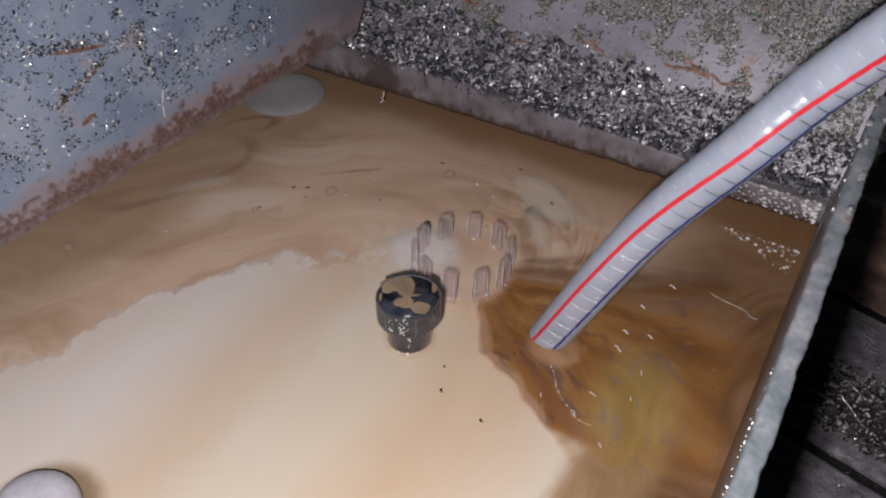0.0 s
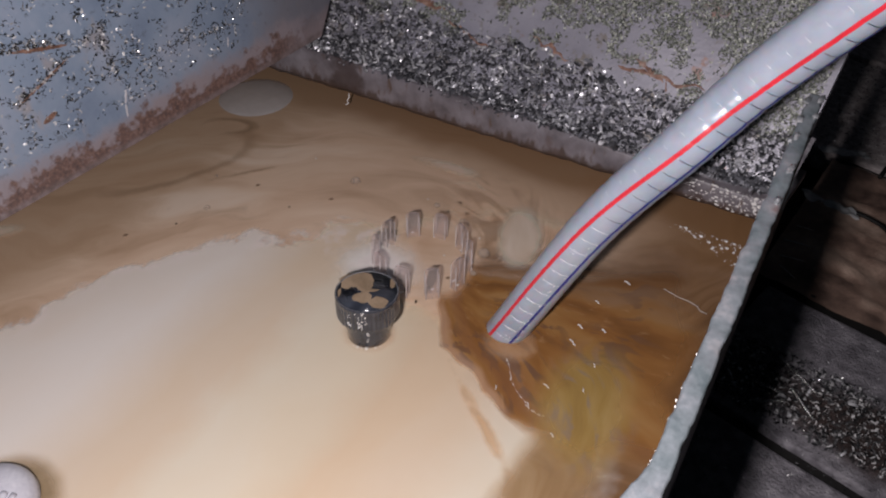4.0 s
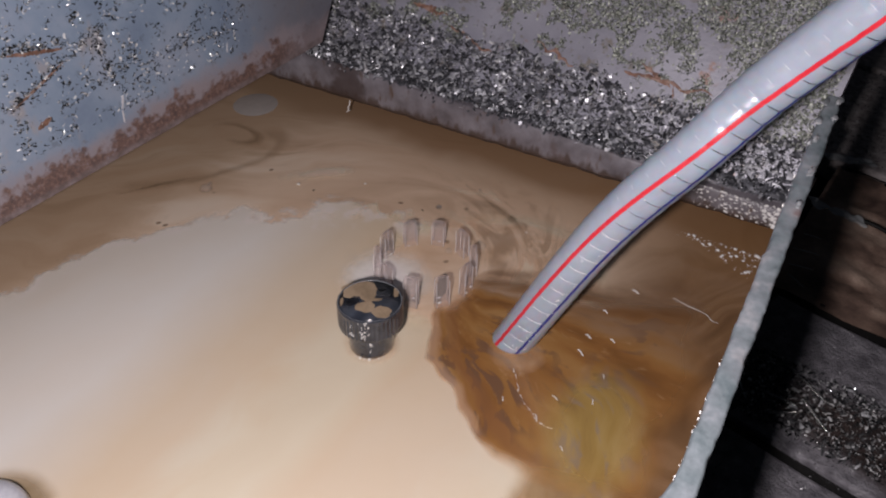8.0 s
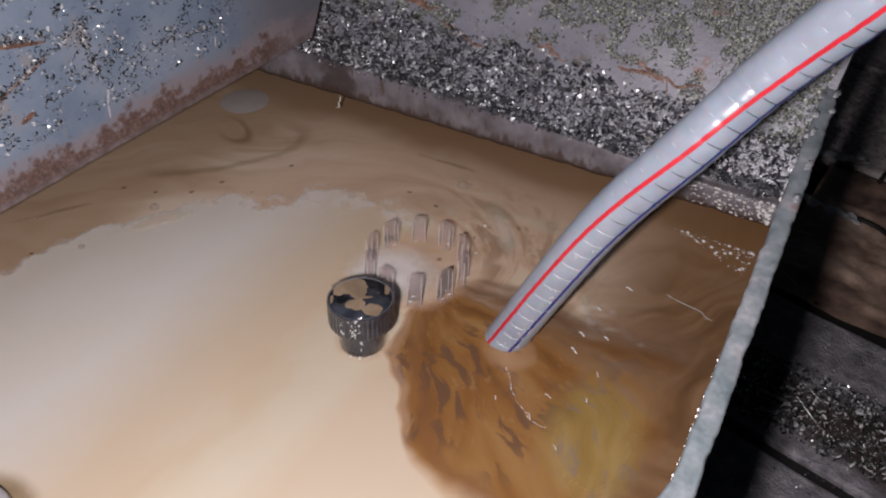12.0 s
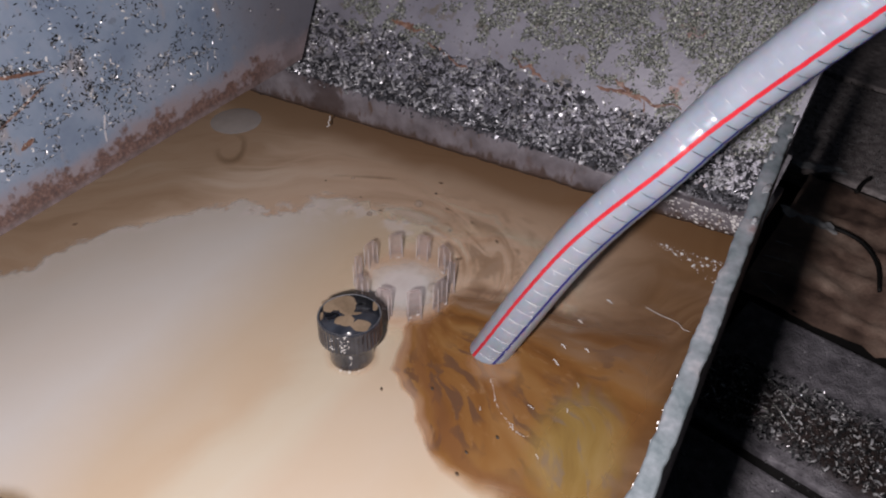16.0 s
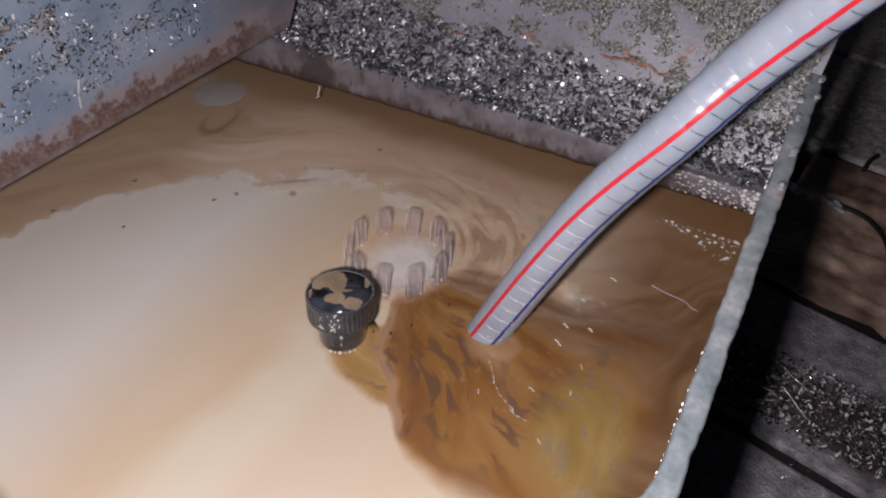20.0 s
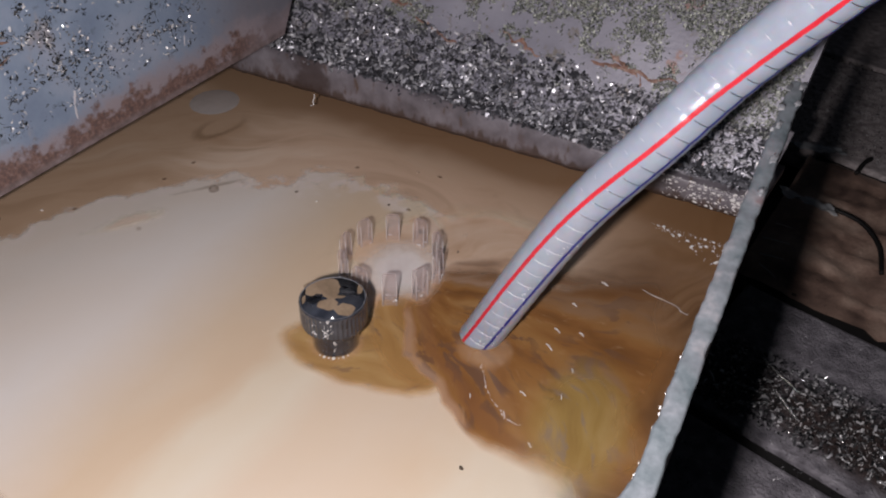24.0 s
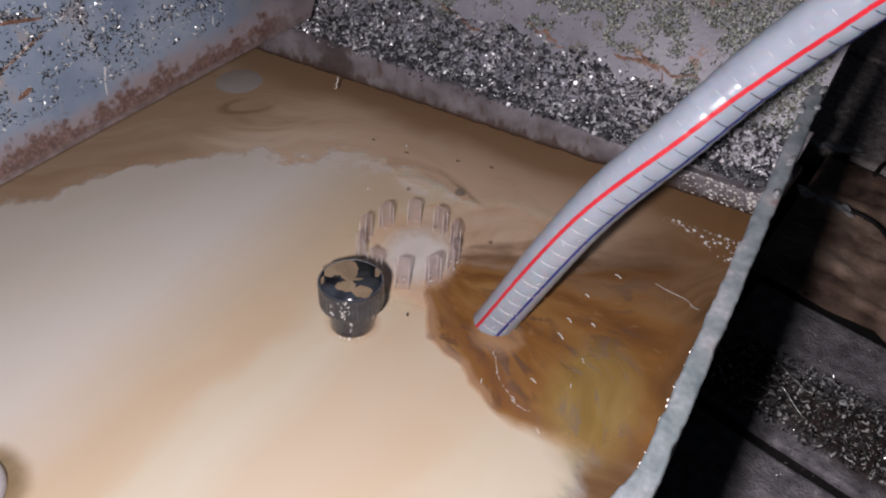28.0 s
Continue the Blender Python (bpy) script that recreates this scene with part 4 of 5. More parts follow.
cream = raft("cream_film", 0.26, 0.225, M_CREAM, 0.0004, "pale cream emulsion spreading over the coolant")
def fan(name, reach, a0, a1, material, label, n=48):
    """A flat fan-shaped film spread from the cup."""
    bm = bmesh.new()
    arc = []
    for k in range(n + 1):
        a = a0 + (a1 - a0) * k / n
        r = reach - 0.066 * min(1.0, max(0.0, a / 34))
        arc.append((r * math.cos(radians(a)), r * math.sin(radians(a))))
    bm.faces.new([bm.verts.new((0, 0, 0))] + [bm.verts.new((x, y, 0)) for x, y in arc])
    return tagged(part(name, bm, material), label, "liquid film", kind="stuff")


amber = fan("amber_film", 0.272, -30, 128, M_AMBER, "streaky amber-brown oil drawn along by the flow")
ochre = raft("ochre_film", 0.062, 0.038, M_OCHRE, 0.0010, "yellow ochre oil pool beside the plate")
M_TAN = film("tan_scum", ((0.28, (0.52, 0.35, 0.23)), (0.5, (0.63, 0.46, 0.33)), (0.72, (0.70, 0.55, 0.43))), 0.098, 0.074, 30, (0.4, 2, 1), 0.55, 0.22, 30, 0.95, 0.6)
M_RIBBON = film("brown_ribbon", ((0.3, (0.36, 0.20, 0.085)), (0.7, (0.52, 0.35, 0.20))), 0.055, 0.0055, 60, (0.4, 2, 1), 1.0, 0.8, 60, 0.5, 0.5)
ribbon = raft("ribbon_film", 0.055, 0.0055, M_RIBBON, 0.0006, "thin brown ribbon of oil beside the amber fan")
tan = raft("tan_film", 0.098, 0.074, M_TAN, 0.0006, "tan scum gathered round the toothed cup")
tan.matrix_basis = pose(-0.205, 0.352, 0.0006, 0, 0, 42)
tongue = raft("amber_tongue_film", 0.066, 0.032, M_TONGUE, 0.0006, "thin amber tongue of oil curling round the knob")
link = raft("amber_tongue_film", 0.050, 0.024, film("amber_link", ((0.3, (0.30, 0.16, 0.055)), (0.55, (0.37, 0.21, 0.075)), (0.8, (0.46, 0.30, 0.13))), 0.050, 0.024, 40, (0.5, 1.7, 1), 0.45, 0.16, 30, 0.92, 0.6, (0.56, 70, (0.15, 0.095, 0.07), 0.6)), 0.0006, "amber oil reaching from the cup to the knob")
murk = raft("murky_film", 0.085, 0.031, film("murky_coolant", ((0.3, (0.22, 0.135, 0.065)), (0.5, (0.30, 0.19, 0.095)), (0.7, (0.38, 0.265, 0.15))), 0.085, 0.031, 26, (0.4, 1.8, 1), 0.60, 0.25, 24, 0.92, 0.7), 0.0006, "murky tan-brown coolant beside the plate")
loop = raft("swirl_film", 0.085, 0.036, film("dark_swirl", ((0.3, (0.13, 0.085, 0.045)), (0.7, (0.24, 0.16, 0.09))), 0.085, 0.036, 22, (1, 1, 1), 0.32, 0.17, 22, 0.46, 0.4, ring=(0.78, 0.35, -0.75)), 0.0006, "dark swirled loop of oil in the tan scum")
eddy = raft("swirl_film", 0.036, 0.017, film("inner_swirl", ((0.3, (0.16, 0.105, 0.055)), (0.7, (0.26, 0.175, 0.10))), 0.036, 0.017, 30, (1, 1, 1), 0.35, 0.22, 40, 0.36, 0.4, ring=(0.60, 0.6, 0.3)), 0.0006, "small dark curl of oil near the tank corner")
curl = raft("scum_film", 0.042, 0.020, film("pale_curl", ((0.3, (0.60, 0.48, 0.37)), (0.7, (0.70, 0.60, 0.50))), 0.042, 0.020, 40, (0.5, 1.6, 1), 0.6, 0.22, 34, 0.8, 0.5), 0.0006, "pale curl of scum behind the toothed cup")


def vortex_film():
    """Fine streaks wound round the cup, on its far side only."""
    m, nt, b, co = graph("wound_streaks")
    tw = twirl(nt, co, (0, 0, 0), 5.0, 0.060)
    x, y, z = split(nt, tw)
    rad = calc(nt, "SQRT", calc(nt, "ADD", calc(nt, "MULTIPLY", x, x), calc(nt, "MULTIPLY", y, y)))
    s1 = swirl(nt, tw, 26, (0.5, 1.7, 1), 0.6, 0.7)
    s2 = swirl(nt, tw, 60, (0.5, 1.7, 1), 1.2, 0.6, (0.3, 0.2, 0))
    col = ramp(nt, s1, ((0.42, (0.20, 0.125, 0.07)), (0.50, (0.36, 0.24, 0.15)), (0.58, (0.66, 0.52, 0.41))))
    px, py, pz = split(nt, nt.nodes.new("ShaderNodeNewGeometry").outputs["Position"])
    side = calc(nt, "ADD", calc(nt, "MULTIPLY", px, 0.75), calc(nt, "MULTIPLY", py, 0.66))
    edge = calc(nt, "ADD", rad, calc(nt, "MULTIPLY", calc(nt, "SUBTRACT", s2, 0.5), 0.05))
    alpha = calc(nt, "MULTIPLY", grey(nt, edge, 0.140, 0.085), grey(nt, rad, 0.035, 0.055))
    alpha = calc(nt, "MULTIPLY", alpha, grey(nt, side, 0.045, 0.085))
    far = calc(nt, "MULTIPLY", calc(nt, "ABSOLUTE", calc(nt, "SUBTRACT", s1, 0.5)), 6.0)
    fine = grey(nt, s2, 0.40, 0.62)
    alpha = calc(nt, "MULTIPLY", alpha, calc(nt, "MINIMUM", calc(nt, "MULTIPLY", calc(nt, "ADD", far, 0.15), fine), 0.33))
    liquid_look(nt, b, co)
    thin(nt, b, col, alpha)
    return m


def far_half(reach, n=40):
    """The half of a disc that lies behind the cup."""
    bm = bmesh.new()
    bm.faces.new([bm.verts.new((reach * math.cos(a), reach * math.sin(a), 0)) for a in (radians(-58 + 200 * k / n) for k in range(n + 1))])
    return bm


vortex = tagged(part("vortex_film", far_half(0.140), vortex_film()), "fine streaks of scum wound round the toothed cup", "liquid film", kind="stuff")
foam = raft("foam_film", 0.040, 0.035, M_FOAM, 0.0012, "milky foam gathering inside the toothed cup")

# ---- paths of floating things ----
ARC = spline([(-0.56, 0.10, 0), (-0.500, 0.170, 0), (-0.455, 0.255, 0), (-0.410, 0.335, 0), (-0.350, 0.395, 0), (-0.285, 0.420, 0), (-0.225, 0.405, 0), (-0.200, 0.365, 0), (-0.225, 0.335, 0), (-0.236, 0.325, -0.012)], 200)
DRAW = spline([(-0.03, 0.14, 0), (-0.085, 0.195, 0), (-0.130, 0.215, 0), (-0.175, 0.232, 0), (-0.205, 0.262, 0), (-0.225, 0.295, 0), (-0.236, 0.322, -0.012)], 200)


def drift(line, start, span, side, z, turn=True, dip=0.97):
    """Rows along a line, begun at start and taking span seconds; before and after, the thing rests at the ends."""
    rows = []
    for k in range(29):
        f = min(max((k - start) / span, 0.0), 1.0)
        i = int(round(f * (len(line) - 1)))
        p, d = line[i], line[min(i + 1, len(line) - 1)] - line[max(i - 1, 0)]
        fade = min(1.0, 6 * (1 - f))
        nrm = Vector((-d.y, d.x, 0)).normalized() * side * fade
        ang = math.degrees(math.atan2(d.y, d.x)) if turn else 0
        low = 0.005 * min(1.0, max(0.0, (f - dip) / 0.03))
        rows.append((float(k), pose(p.x + nrm.x, p.y + nrm.y, p.z + z - low, 0, 0, ang)))
    return rows


DRIFTERS = []


def speck(name, label, bm, material, rows, group):
    ob = part(name, bm, material)
    tagged(ob, label, "debris" if "flake" in name else "bubble", group)
    DRIFTERS.append((ob, rows))


def flake(r, seed):
    bm = blob(0, 0, r, seed, 12, 1.5, 0.8, 0.0006)
    return bm


def dome(r, n=14):
    return lathe([(r * math.cos(a), r * math.sin(a) * 0.75) for a in (0, 0.35, 0.7, 1.05, 1.35)], n)


rnd = random.Random(4)
for i in range(20):
    speck("floating_flake", "small dark flake of dirt floating on the coolant", flake(rnd.uniform(0.0004, 0.0009), i), M_SPECK, drift(ARC, rnd.uniform(-11, 24), rnd.uniform(10.5, 13), rnd.uniform(-0.055, 0.02), 0.0006), "floating flakes")
for i in range(14):
    speck("floating_bubble", "small bubble floating on the coolant", dome(rnd.uniform(0.0007, 0.0017)), M_BUBBLE, drift(ARC, rnd.uniform(-11, 24), rnd.uniform(10.5, 13), rnd.uniform(-0.05, 0.03), 0.0006), "floating bubbles")
for i in range(12):
    speck("floating_flake", "small dark flake of sludge drawn along in the amber oil", flake(rnd.uniform(0.0004, 0.0010), i + 40), M_SPECK, drift(DRAW, rnd.uniform(-8, 24), rnd.uniform(8, 11), rnd.uniform(-0.05, 0.01), 0.0010), "sludge flakes")
M_SHELL = skin("thin_bubble", (0.62, 0.52, 0.44), 0.22, 0.04)
for i in range(19):
    ob = part("floating_bubble", dome(rnd.uniform(0.0026, 0.0052) if i < 7 else rnd.uniform(0.0012, 0.0028), 22), M_SHELL)
    tagged(ob, "clear round bubble drifting on the tan scum", "bubble", "large drifting bubbles")
    DRIFTERS.append((ob, drift(ARC, (-6.5, -4.6, -1.5, 4.5, 9, 15, 20)[i] if i < 7 else rnd.uniform(-9, 22), 13, rnd.uniform(-0.045, 0.02), 0.0004)))
for i in range(7):
    ob = raft("streak_film", 0.042, 0.0030, M_STREAK, 0.0024, "dark curved streak of oil drifting on the surface")
    DRIFTERS.append((ob, drift(ARC, -10 + 5.0 * i, 13, rnd.uniform(-0.03, 0.03), 0.0020 + 0.00004 * i, dip=0.62)))
M_DIMPLE = film("dark_dimple", ((0.3, (0.17, 0.11, 0.07)), (0.7, (0.28, 0.19, 0.125))), 0.0026, 0.0019, 300, (1, 1, 1), 0.7, 0.3, 300, 0.75, 0.2)
for i in range(22):
    ob = raft("dimple_film", 0.0026, 0.0019, M_DIMPLE, 0.0022, "small dark round dimple drifting in the scum", 16)
    DRIFTERS.append((ob, drift(ARC, rnd.uniform(-10, 22), rnd.uniform(11, 14), rnd.uniform(-0.05, 0.03), 0.0018)))
for i in range(6):
    ob = raft("scum_film", 0.038, 0.010, M_PALE, 0.0022, "pale patch of scum drifting on the surface")
    DRIFTERS.append((ob, drift(ARC, -9 + 6.0 * i, 13, rnd.uniform(-0.05, 0.02), 0.0015 + 0.00004 * i, dip=0.7)))

# ---- chips ----
def chip_shapes(rng, count):
    """Little curled cuttings: a bent strip of three quads, each with its own proportions."""
    out = []
    for _ in range(count):
        l, w, h = 1.0, rng.uniform(0.18, 0.5), rng.uniform(0.05, 0.45)
        pts = []
        for k in range(4):
            u = k / 3 - 0.5
            z = h * (0.25 - u * u) * 2
            pts += [(u * l, -w / 2, z), (u * l, w / 2, z + rng.uniform(-0.08, 0.08))]
        out.append(np.array(pts))
    return out


def scatter(name, places, sizes, normals, material, label, seed, parent=None, flat=0.5):
    """One mesh of many cuttings at the given places."""
    rng = np.random.default_rng(seed)
    shapes = chip_shapes(rng, 24)
    faces0 = np.array([(0, 2, 3, 1), (2, 4, 5, 3), (4, 6, 7, 5)])
    V, F = [], []
    for i, (p, s, nv) in enumerate(zip(places, sizes, normals)):
        sh = shapes[int(rng.integers(24))] * s
        nrm = np.array(nv) + rng.normal(0, flat, 3)
        nrm /= np.linalg.norm(nrm)
        t = np.cross(nrm, rng.normal(0, 1, 3))
        t /= np.linalg.norm(t)
        q = np.cross(nrm, t)
        V.append(np.array(p) + sh @ np.array([t, q, nrm]))
        F.append(faces0 + 8 * i)
    me = bpy.data.meshes.new(name)
    me.from_pydata(np.concatenate(V).tolist(), [], np.concatenate(F).tolist())
    me.materials.append(material)
    ob = new(name, me)
    ob.parent = parent
    return tagged(ob, label, "metal chips", kind="stuff")


def heap():
    sheet_ob = sheet("chip_heap", 110, 20, lambda u, v: (lambda x, d: (x, lip_y(x) + d, min(heap_z(x, lip_y(x) + d), chute_z(x, lip_y(x) + d) + 0.02) - 0.002))(-0.50 + 0.45 * u, 0.002 + 0.055 * v), M_SLAB)
    tagged(sheet_ob, "bank of dark wet steel chips at the foot of the chute", "metal chips", kind="stuff")
    rng = np.random.default_rng(5)
    P, S, N = [], [], []
    for _ in range(13500):
        x = rng.uniform(-0.50, -0.053)
        d = 0.001 + (0.036 + 0.006 * noise.noise((x * 30, 0, 9)) + 0.003 * noise.noise((x * 110, 0, 9)) - 0.03 * (x + 0.25)) * rng.random()
        y = lip_y(x) + d
        P.append((x, y, max(heap_z(x, y), chute_z(x, y)) + rng.uniform(-0.001, 0.0015)))
        S.append(rng.uniform(0.0020, 0.0052) if rng.random() < 0.88 else rng.uniform(0.0052, 0.0090))
        N.append((0, -0.45, 0.9))
    shapes = []
    for k in range(8):
        q = random.Random(60 + k)
        l, w, th = q.uniform(0.0045, 0.0095), q.uniform(0.0012, 0.0026), 0.00035
        bow, twist = q.uniform(0.0004, 0.0018), q.uniform(-0.7, 0.7)
        bm = bmesh.new()
        rows = []
        for j in range(6):
            u = j / 5 - 0.5
            a = twist * u
            ww = w * (0.65 + 0.35 * math.cos(u * 2.6))
            z = bow * (1 - 4 * u * u)
            rows.append([bm.verts.new((u * l, sx * ww / 2 * math.cos(a) - sz * th * math.sin(a), z + sx * ww / 2 * math.sin(a) + sz * th * math.cos(a))) for sx, sz in ((-1, 0), (1, 0), (1, 1), (-1, 1))])
        for a, b in zip(rows, rows[1:]):
            for i in range(4):
                bm.faces.new((a[i], a[(i + 1) % 4], b[(i + 1) % 4], b[i]))
        bm.faces.new(list(reversed(rows[0])))
        bm.faces.new(rows[-1])
        shapes.append(mesh_of("metal_chip", bm, M_BRIGHT, False))
    q = random.Random(77)
    for k in range(255):
        x = -0.49 + 0.434 * q.random() ** 1.25
        y = lip_y(x) + 0.003 + 0.036 * q.random()
        ob = tagged(new("metal_chip", shapes[k % 8]), "bright curled steel chip lying on the bank of chips", "metal chip", "large steel chips")
        ob.matrix_basis = pose(x, y, max(heap_z(x, y), chute_z(x, y)) + 0.0012, q.gauss(25, 25), q.gauss(0, 22), q.uniform(0, 360))
    for k in range(40):
        x, u = q.uniform(-0.05, 0.25), q.random()
        ob = tagged(new("metal_chip", shapes[k % 8]), "bright curled steel chip lying on the grey slab", "metal chip", "large steel chips")
        ob.matrix_basis = pose(x, 0.428 + 0.066 * u - 0.012 * x, -0.0872, q.gauss(0, 15), q.gauss(0, 15), q.uniform(0, 360))
    scatter("loose_chips", P, S, N, M_CHIP, "bright and dark steel chips heaped on the ledge", 6, None, 0.7)


heap()


def caked():
    rng = np.random.default_rng(8)
    P, S, N = [], [], []
    for _ in range(70000):
        x, d = rng.uniform(-0.50, -0.056), rng.uniform(0.03, 0.20)
        f = 0.50 + 0.9 * noise.noise((x * 26, d * 26, 4)) + 0.9 * noise.noise((x * 75, d * 75, 2)) + (d - 0.078) * 12 + (x + 0.25) * 0.8 + 9.0 * max(0.0, x + 0.145)
        if rng.random() > min(0.93, max(0.03, (f - 0.40) * 3.2)):
            continue
        y = lip_y(x) + 0.012 + d * 0.53
        P.append((x, y, 0.051 + d * 0.848 + 0.0004))
        S.append(rng.uniform(0.0012, 0.0030))
        N.append((0.1, -0.85, 0.53))
    scatter("caked_chips", P, S, N, M_CHIP_FINE, "dull greenish fine chips caked on the chute plate", 9, None, 0.35)
    P, S, N = [], [], []
    for _ in range(60000):
        y, z = rng.uniform(-0.02, 0.46), rng.uniform(0.07, 0.36)
        if z < 0.085 + 0.055 * y:
            continue
        f = 0.27 + 0.5 * noise.noise((y * 22, z * 22, 7)) + 1.0 * noise.noise((y * 95, z * 95, 1)) - 0.6 * (z - 0.15) - 0.5 * max(0.0, y - 0.30) / 0.1
        if rng.random() > f:
            continue
        P.append((-0.4368, y, z))
        S.append(rng.uniform(0.0012, 0.0031))
        N.append((1, 0, 0.1))
    for a, b, k in (((0.165, 0.1655), (0.2165, 0.1545), 240), ((0.170, 0.127), (0.245, 0.158), 230), ((0.20, 0.115), (0.262, 0.128), 120), ((0.2415, 0.112), (0.236, 0.150), 90), ((0.27, 0.125), (0.345, 0.118), 160)):
        for _ in range(k):
            u = rng.random()
            y, z = a[0] + (b[0] - a[0]) * u + rng.normal(0, 0.0018), a[1] + (b[1] - a[1]) * u + abs(rng.normal(0, 0.0035))
            P.append((-0.4368, y, z))
            S.append(rng.uniform(0.0012, 0.0034))
            N.append((1, 0, 0.1))
    scatter("stuck_chips", P, S, N, M_CHIP_WET, "small wet chips stuck to the painted panel", 11, None, 0.7)
    P, S, N = [], [], []
    for _ in range(14000):
        x, u = rng.uniform(-0.06, 0.32), rng.random()
        y = 0.424 + 0.075 * u + 0.35 * (x - 0.0) * 0.25 - 0.10 * x
        if rng.random() > 0.9 - 0.7 * abs(u - 0.45) + 0.5 * noise.noise((x * 40, y * 40, 0)):
            continue
        P.append((x, y, -0.0895 + rng.uniform(0, 0.003)))
        S.append(rng.uniform(0.0010, 0.0042))
        N.append((0, 0, 1))
    for _ in range(4000):
        x, y = rng.uniform(-0.05, 0.34), rng.uniform(0.10, 0.56)
        P.append((x, y - 0.10 * x, -0.0896))
        S.append(rng.uniform(0.0006, 0.0020))
        N.append((0, 0, 1))
    scatter("slab_chips", P, S, N, M_CHIP_WET, "wet chips strewn over the slab", 12, None, 0.6)


caked()
M_WET = film("wet_brown_patch", ((0.3, (0.030, 0.022, 0.020)), (0.7, (0.075, 0.055, 0.05))), 0.20, 0.042, 60, (1, 1, 1), 0.5, 0.3, 40, 0.85, 0.4)
wet_patch = raft("wet_film", 0.20, 0.042, M_WET, -0.0897, "dark brown wet patch under the chips on the slab")
wet_patch.matrix_basis = pose(0.13, 0.452, -0.08965, 0, 0, -4)


def streak_on_wall(name, a, b, wide, seed, material, label, thick=0.0007):
    """A thin crust on the panel from a to b (y, z), ragged at its borders."""
    bm = bmesh.new()
    (ya, za), (yb, zb) = a, b
    ln = math.hypot(yb - ya, zb - za)
    ny, nz = -(zb - za) / ln, (yb - ya) / ln
    n = 36
    up, low, top = [], [], []
    for i in range(n + 1):
        u = i / n
        swell = math.sin(math.pi * u) ** 0.5
        y, z = ya + (yb - ya) * u, za + (zb - za) * u
        w1 = wide * swell * (0.5 + 0.9 * abs(noise.noise((u * 14, seed, 0)))) + 0.0001
        w2 = wide * swell * (0.5 + 0.9 * abs(noise.noise((u * 14, seed, 9)))) + 0.0001
        up.append(bm.verts.new((-0.4371, y + ny * w1, z + nz * w1)))
        low.append(bm.verts.new((-0.4371, y - ny * w2, z - nz * w2)))
        top.append(bm.verts.new((-0.4370 + thick * (0.4 + 0.6 * swell), y, z)))
    for k in range(n):
        bm.faces.new((up[k], up[k + 1], top[k + 1], top[k]))
        bm.faces.new((top[k], top[k + 1], low[k + 1], low[k]))
    part(name, bm, material, wall_left, label)


M_CRUST = simple("rust_crust", ((0.3, (0.07, 0.038, 0.028)), (0.5, (0.19, 0.10, 0.07)), (0.7, (0.30, 0.20, 0.16))), 180, 0.5, 0, 0.6, 0.0006)
M_DRIP = simple("dried_drip", ((0.3, (0.36, 0.36, 0.40)), (0.7, (0.52, 0.51, 0.54))), 150, 0.3, 0, 0.3)
streak_on_wall("rust_streak", (0.180, 0.1615), (0.2140, 0.1535), 0.0022, 1, M_CRUST, "brown rust crust on the panel", 0.0016)
streak_on_wall("rust_streak", (0.172, 0.1285), (0.212, 0.1455), 0.0016, 2, M_CRUST, "brown rust crust on the panel")
streak_on_wall("rust_spot", (0.183, 0.1110), (0.1935, 0.1150), 0.0034, 3, M_CRUST, "brown rust spot on the panel")
streak_on_wall("dried_drip", (0.2440, 0.1085), (0.2405, 0.0985), 0.0014, 4, M_DRIP, "pale dried drip running down the panel", 0.0010)
streak_on_wall("dried_drip", (0.2408, 0.0995), (0.2396, 0.0890), 0.0010, 6, M_DRIP, "pale dried drip running down the panel", 0.0012)
streak_on_wall("dried_drip", (0.3352, 0.1130), (0.3338, 0.1050), 0.0008, 5, M_DRIP, "pale dried drip running down the panel", 0.0008)


def streak_on_chute(a, b, wide, seed):
    """A thin rust crust on the sloping plate from a to b (x, distance up the slope)."""
    bm = bmesh.new()
    rows, n = [], 30
    for i in range(n + 1):
        u = i / n
        x, d = a[0] + (b[0] - a[0]) * u, a[1] + (b[1] - a[1]) * u + 0.004 * noise.noise((u * 5, seed, 2))
        w = wide * math.sin(math.pi * u) ** 0.5 * (0.3 + 1.1 * abs(noise.noise((u * 9, seed, 0)))) + 0.0002
        rows.append([bm.verts.new((x, lip_y(x) + 0.012 + q * 0.53 - 0.85 * h, 0.051 + q * 0.848 + 0.53 * h)) for q, h in ((d - w, 0.0002), (d, 0.0009), (d + w, 0.0002))])
    for a, b in zip(rows, rows[1:]):
        for k in range(2):
            bm.faces.new((a[k], b[k], b[k + 1], a[k + 1]))
    back = bpy.data.objects["wall_back"]
    part("rust_streak", bm, M_CRUST_RED, back, "reddish rust crust on the chute plate")


M_CRUST_RED = simple("red_rust_crust", ((0.3, (0.12, 0.06, 0.045)), (0.5, (0.26, 0.14, 0.10)), (0.7, (0.36, 0.26, 0.22))), 180, 0.5, 0, 0.6, 0.0006)
for a, b, w, sd in (((-0.197, 0.054), (-0.130, 0.052), 0.0030, 1), ((-0.186, 0.062), (-0.160, 0.050), 0.0030, 2), ((-0.160, 0.056), (-0.154, 0.038), 0.0022, 3), ((-0.384, 0.066), (-0.350, 0.062), 0.0045, 4), ((-0.345, 0.055), (-0.300, 0.040), 0.0022, 5), ((-0.270, 0.060), (-0.235, 0.048), 0.0024, 6)):
    streak_on_chute(a, b, w, sd)


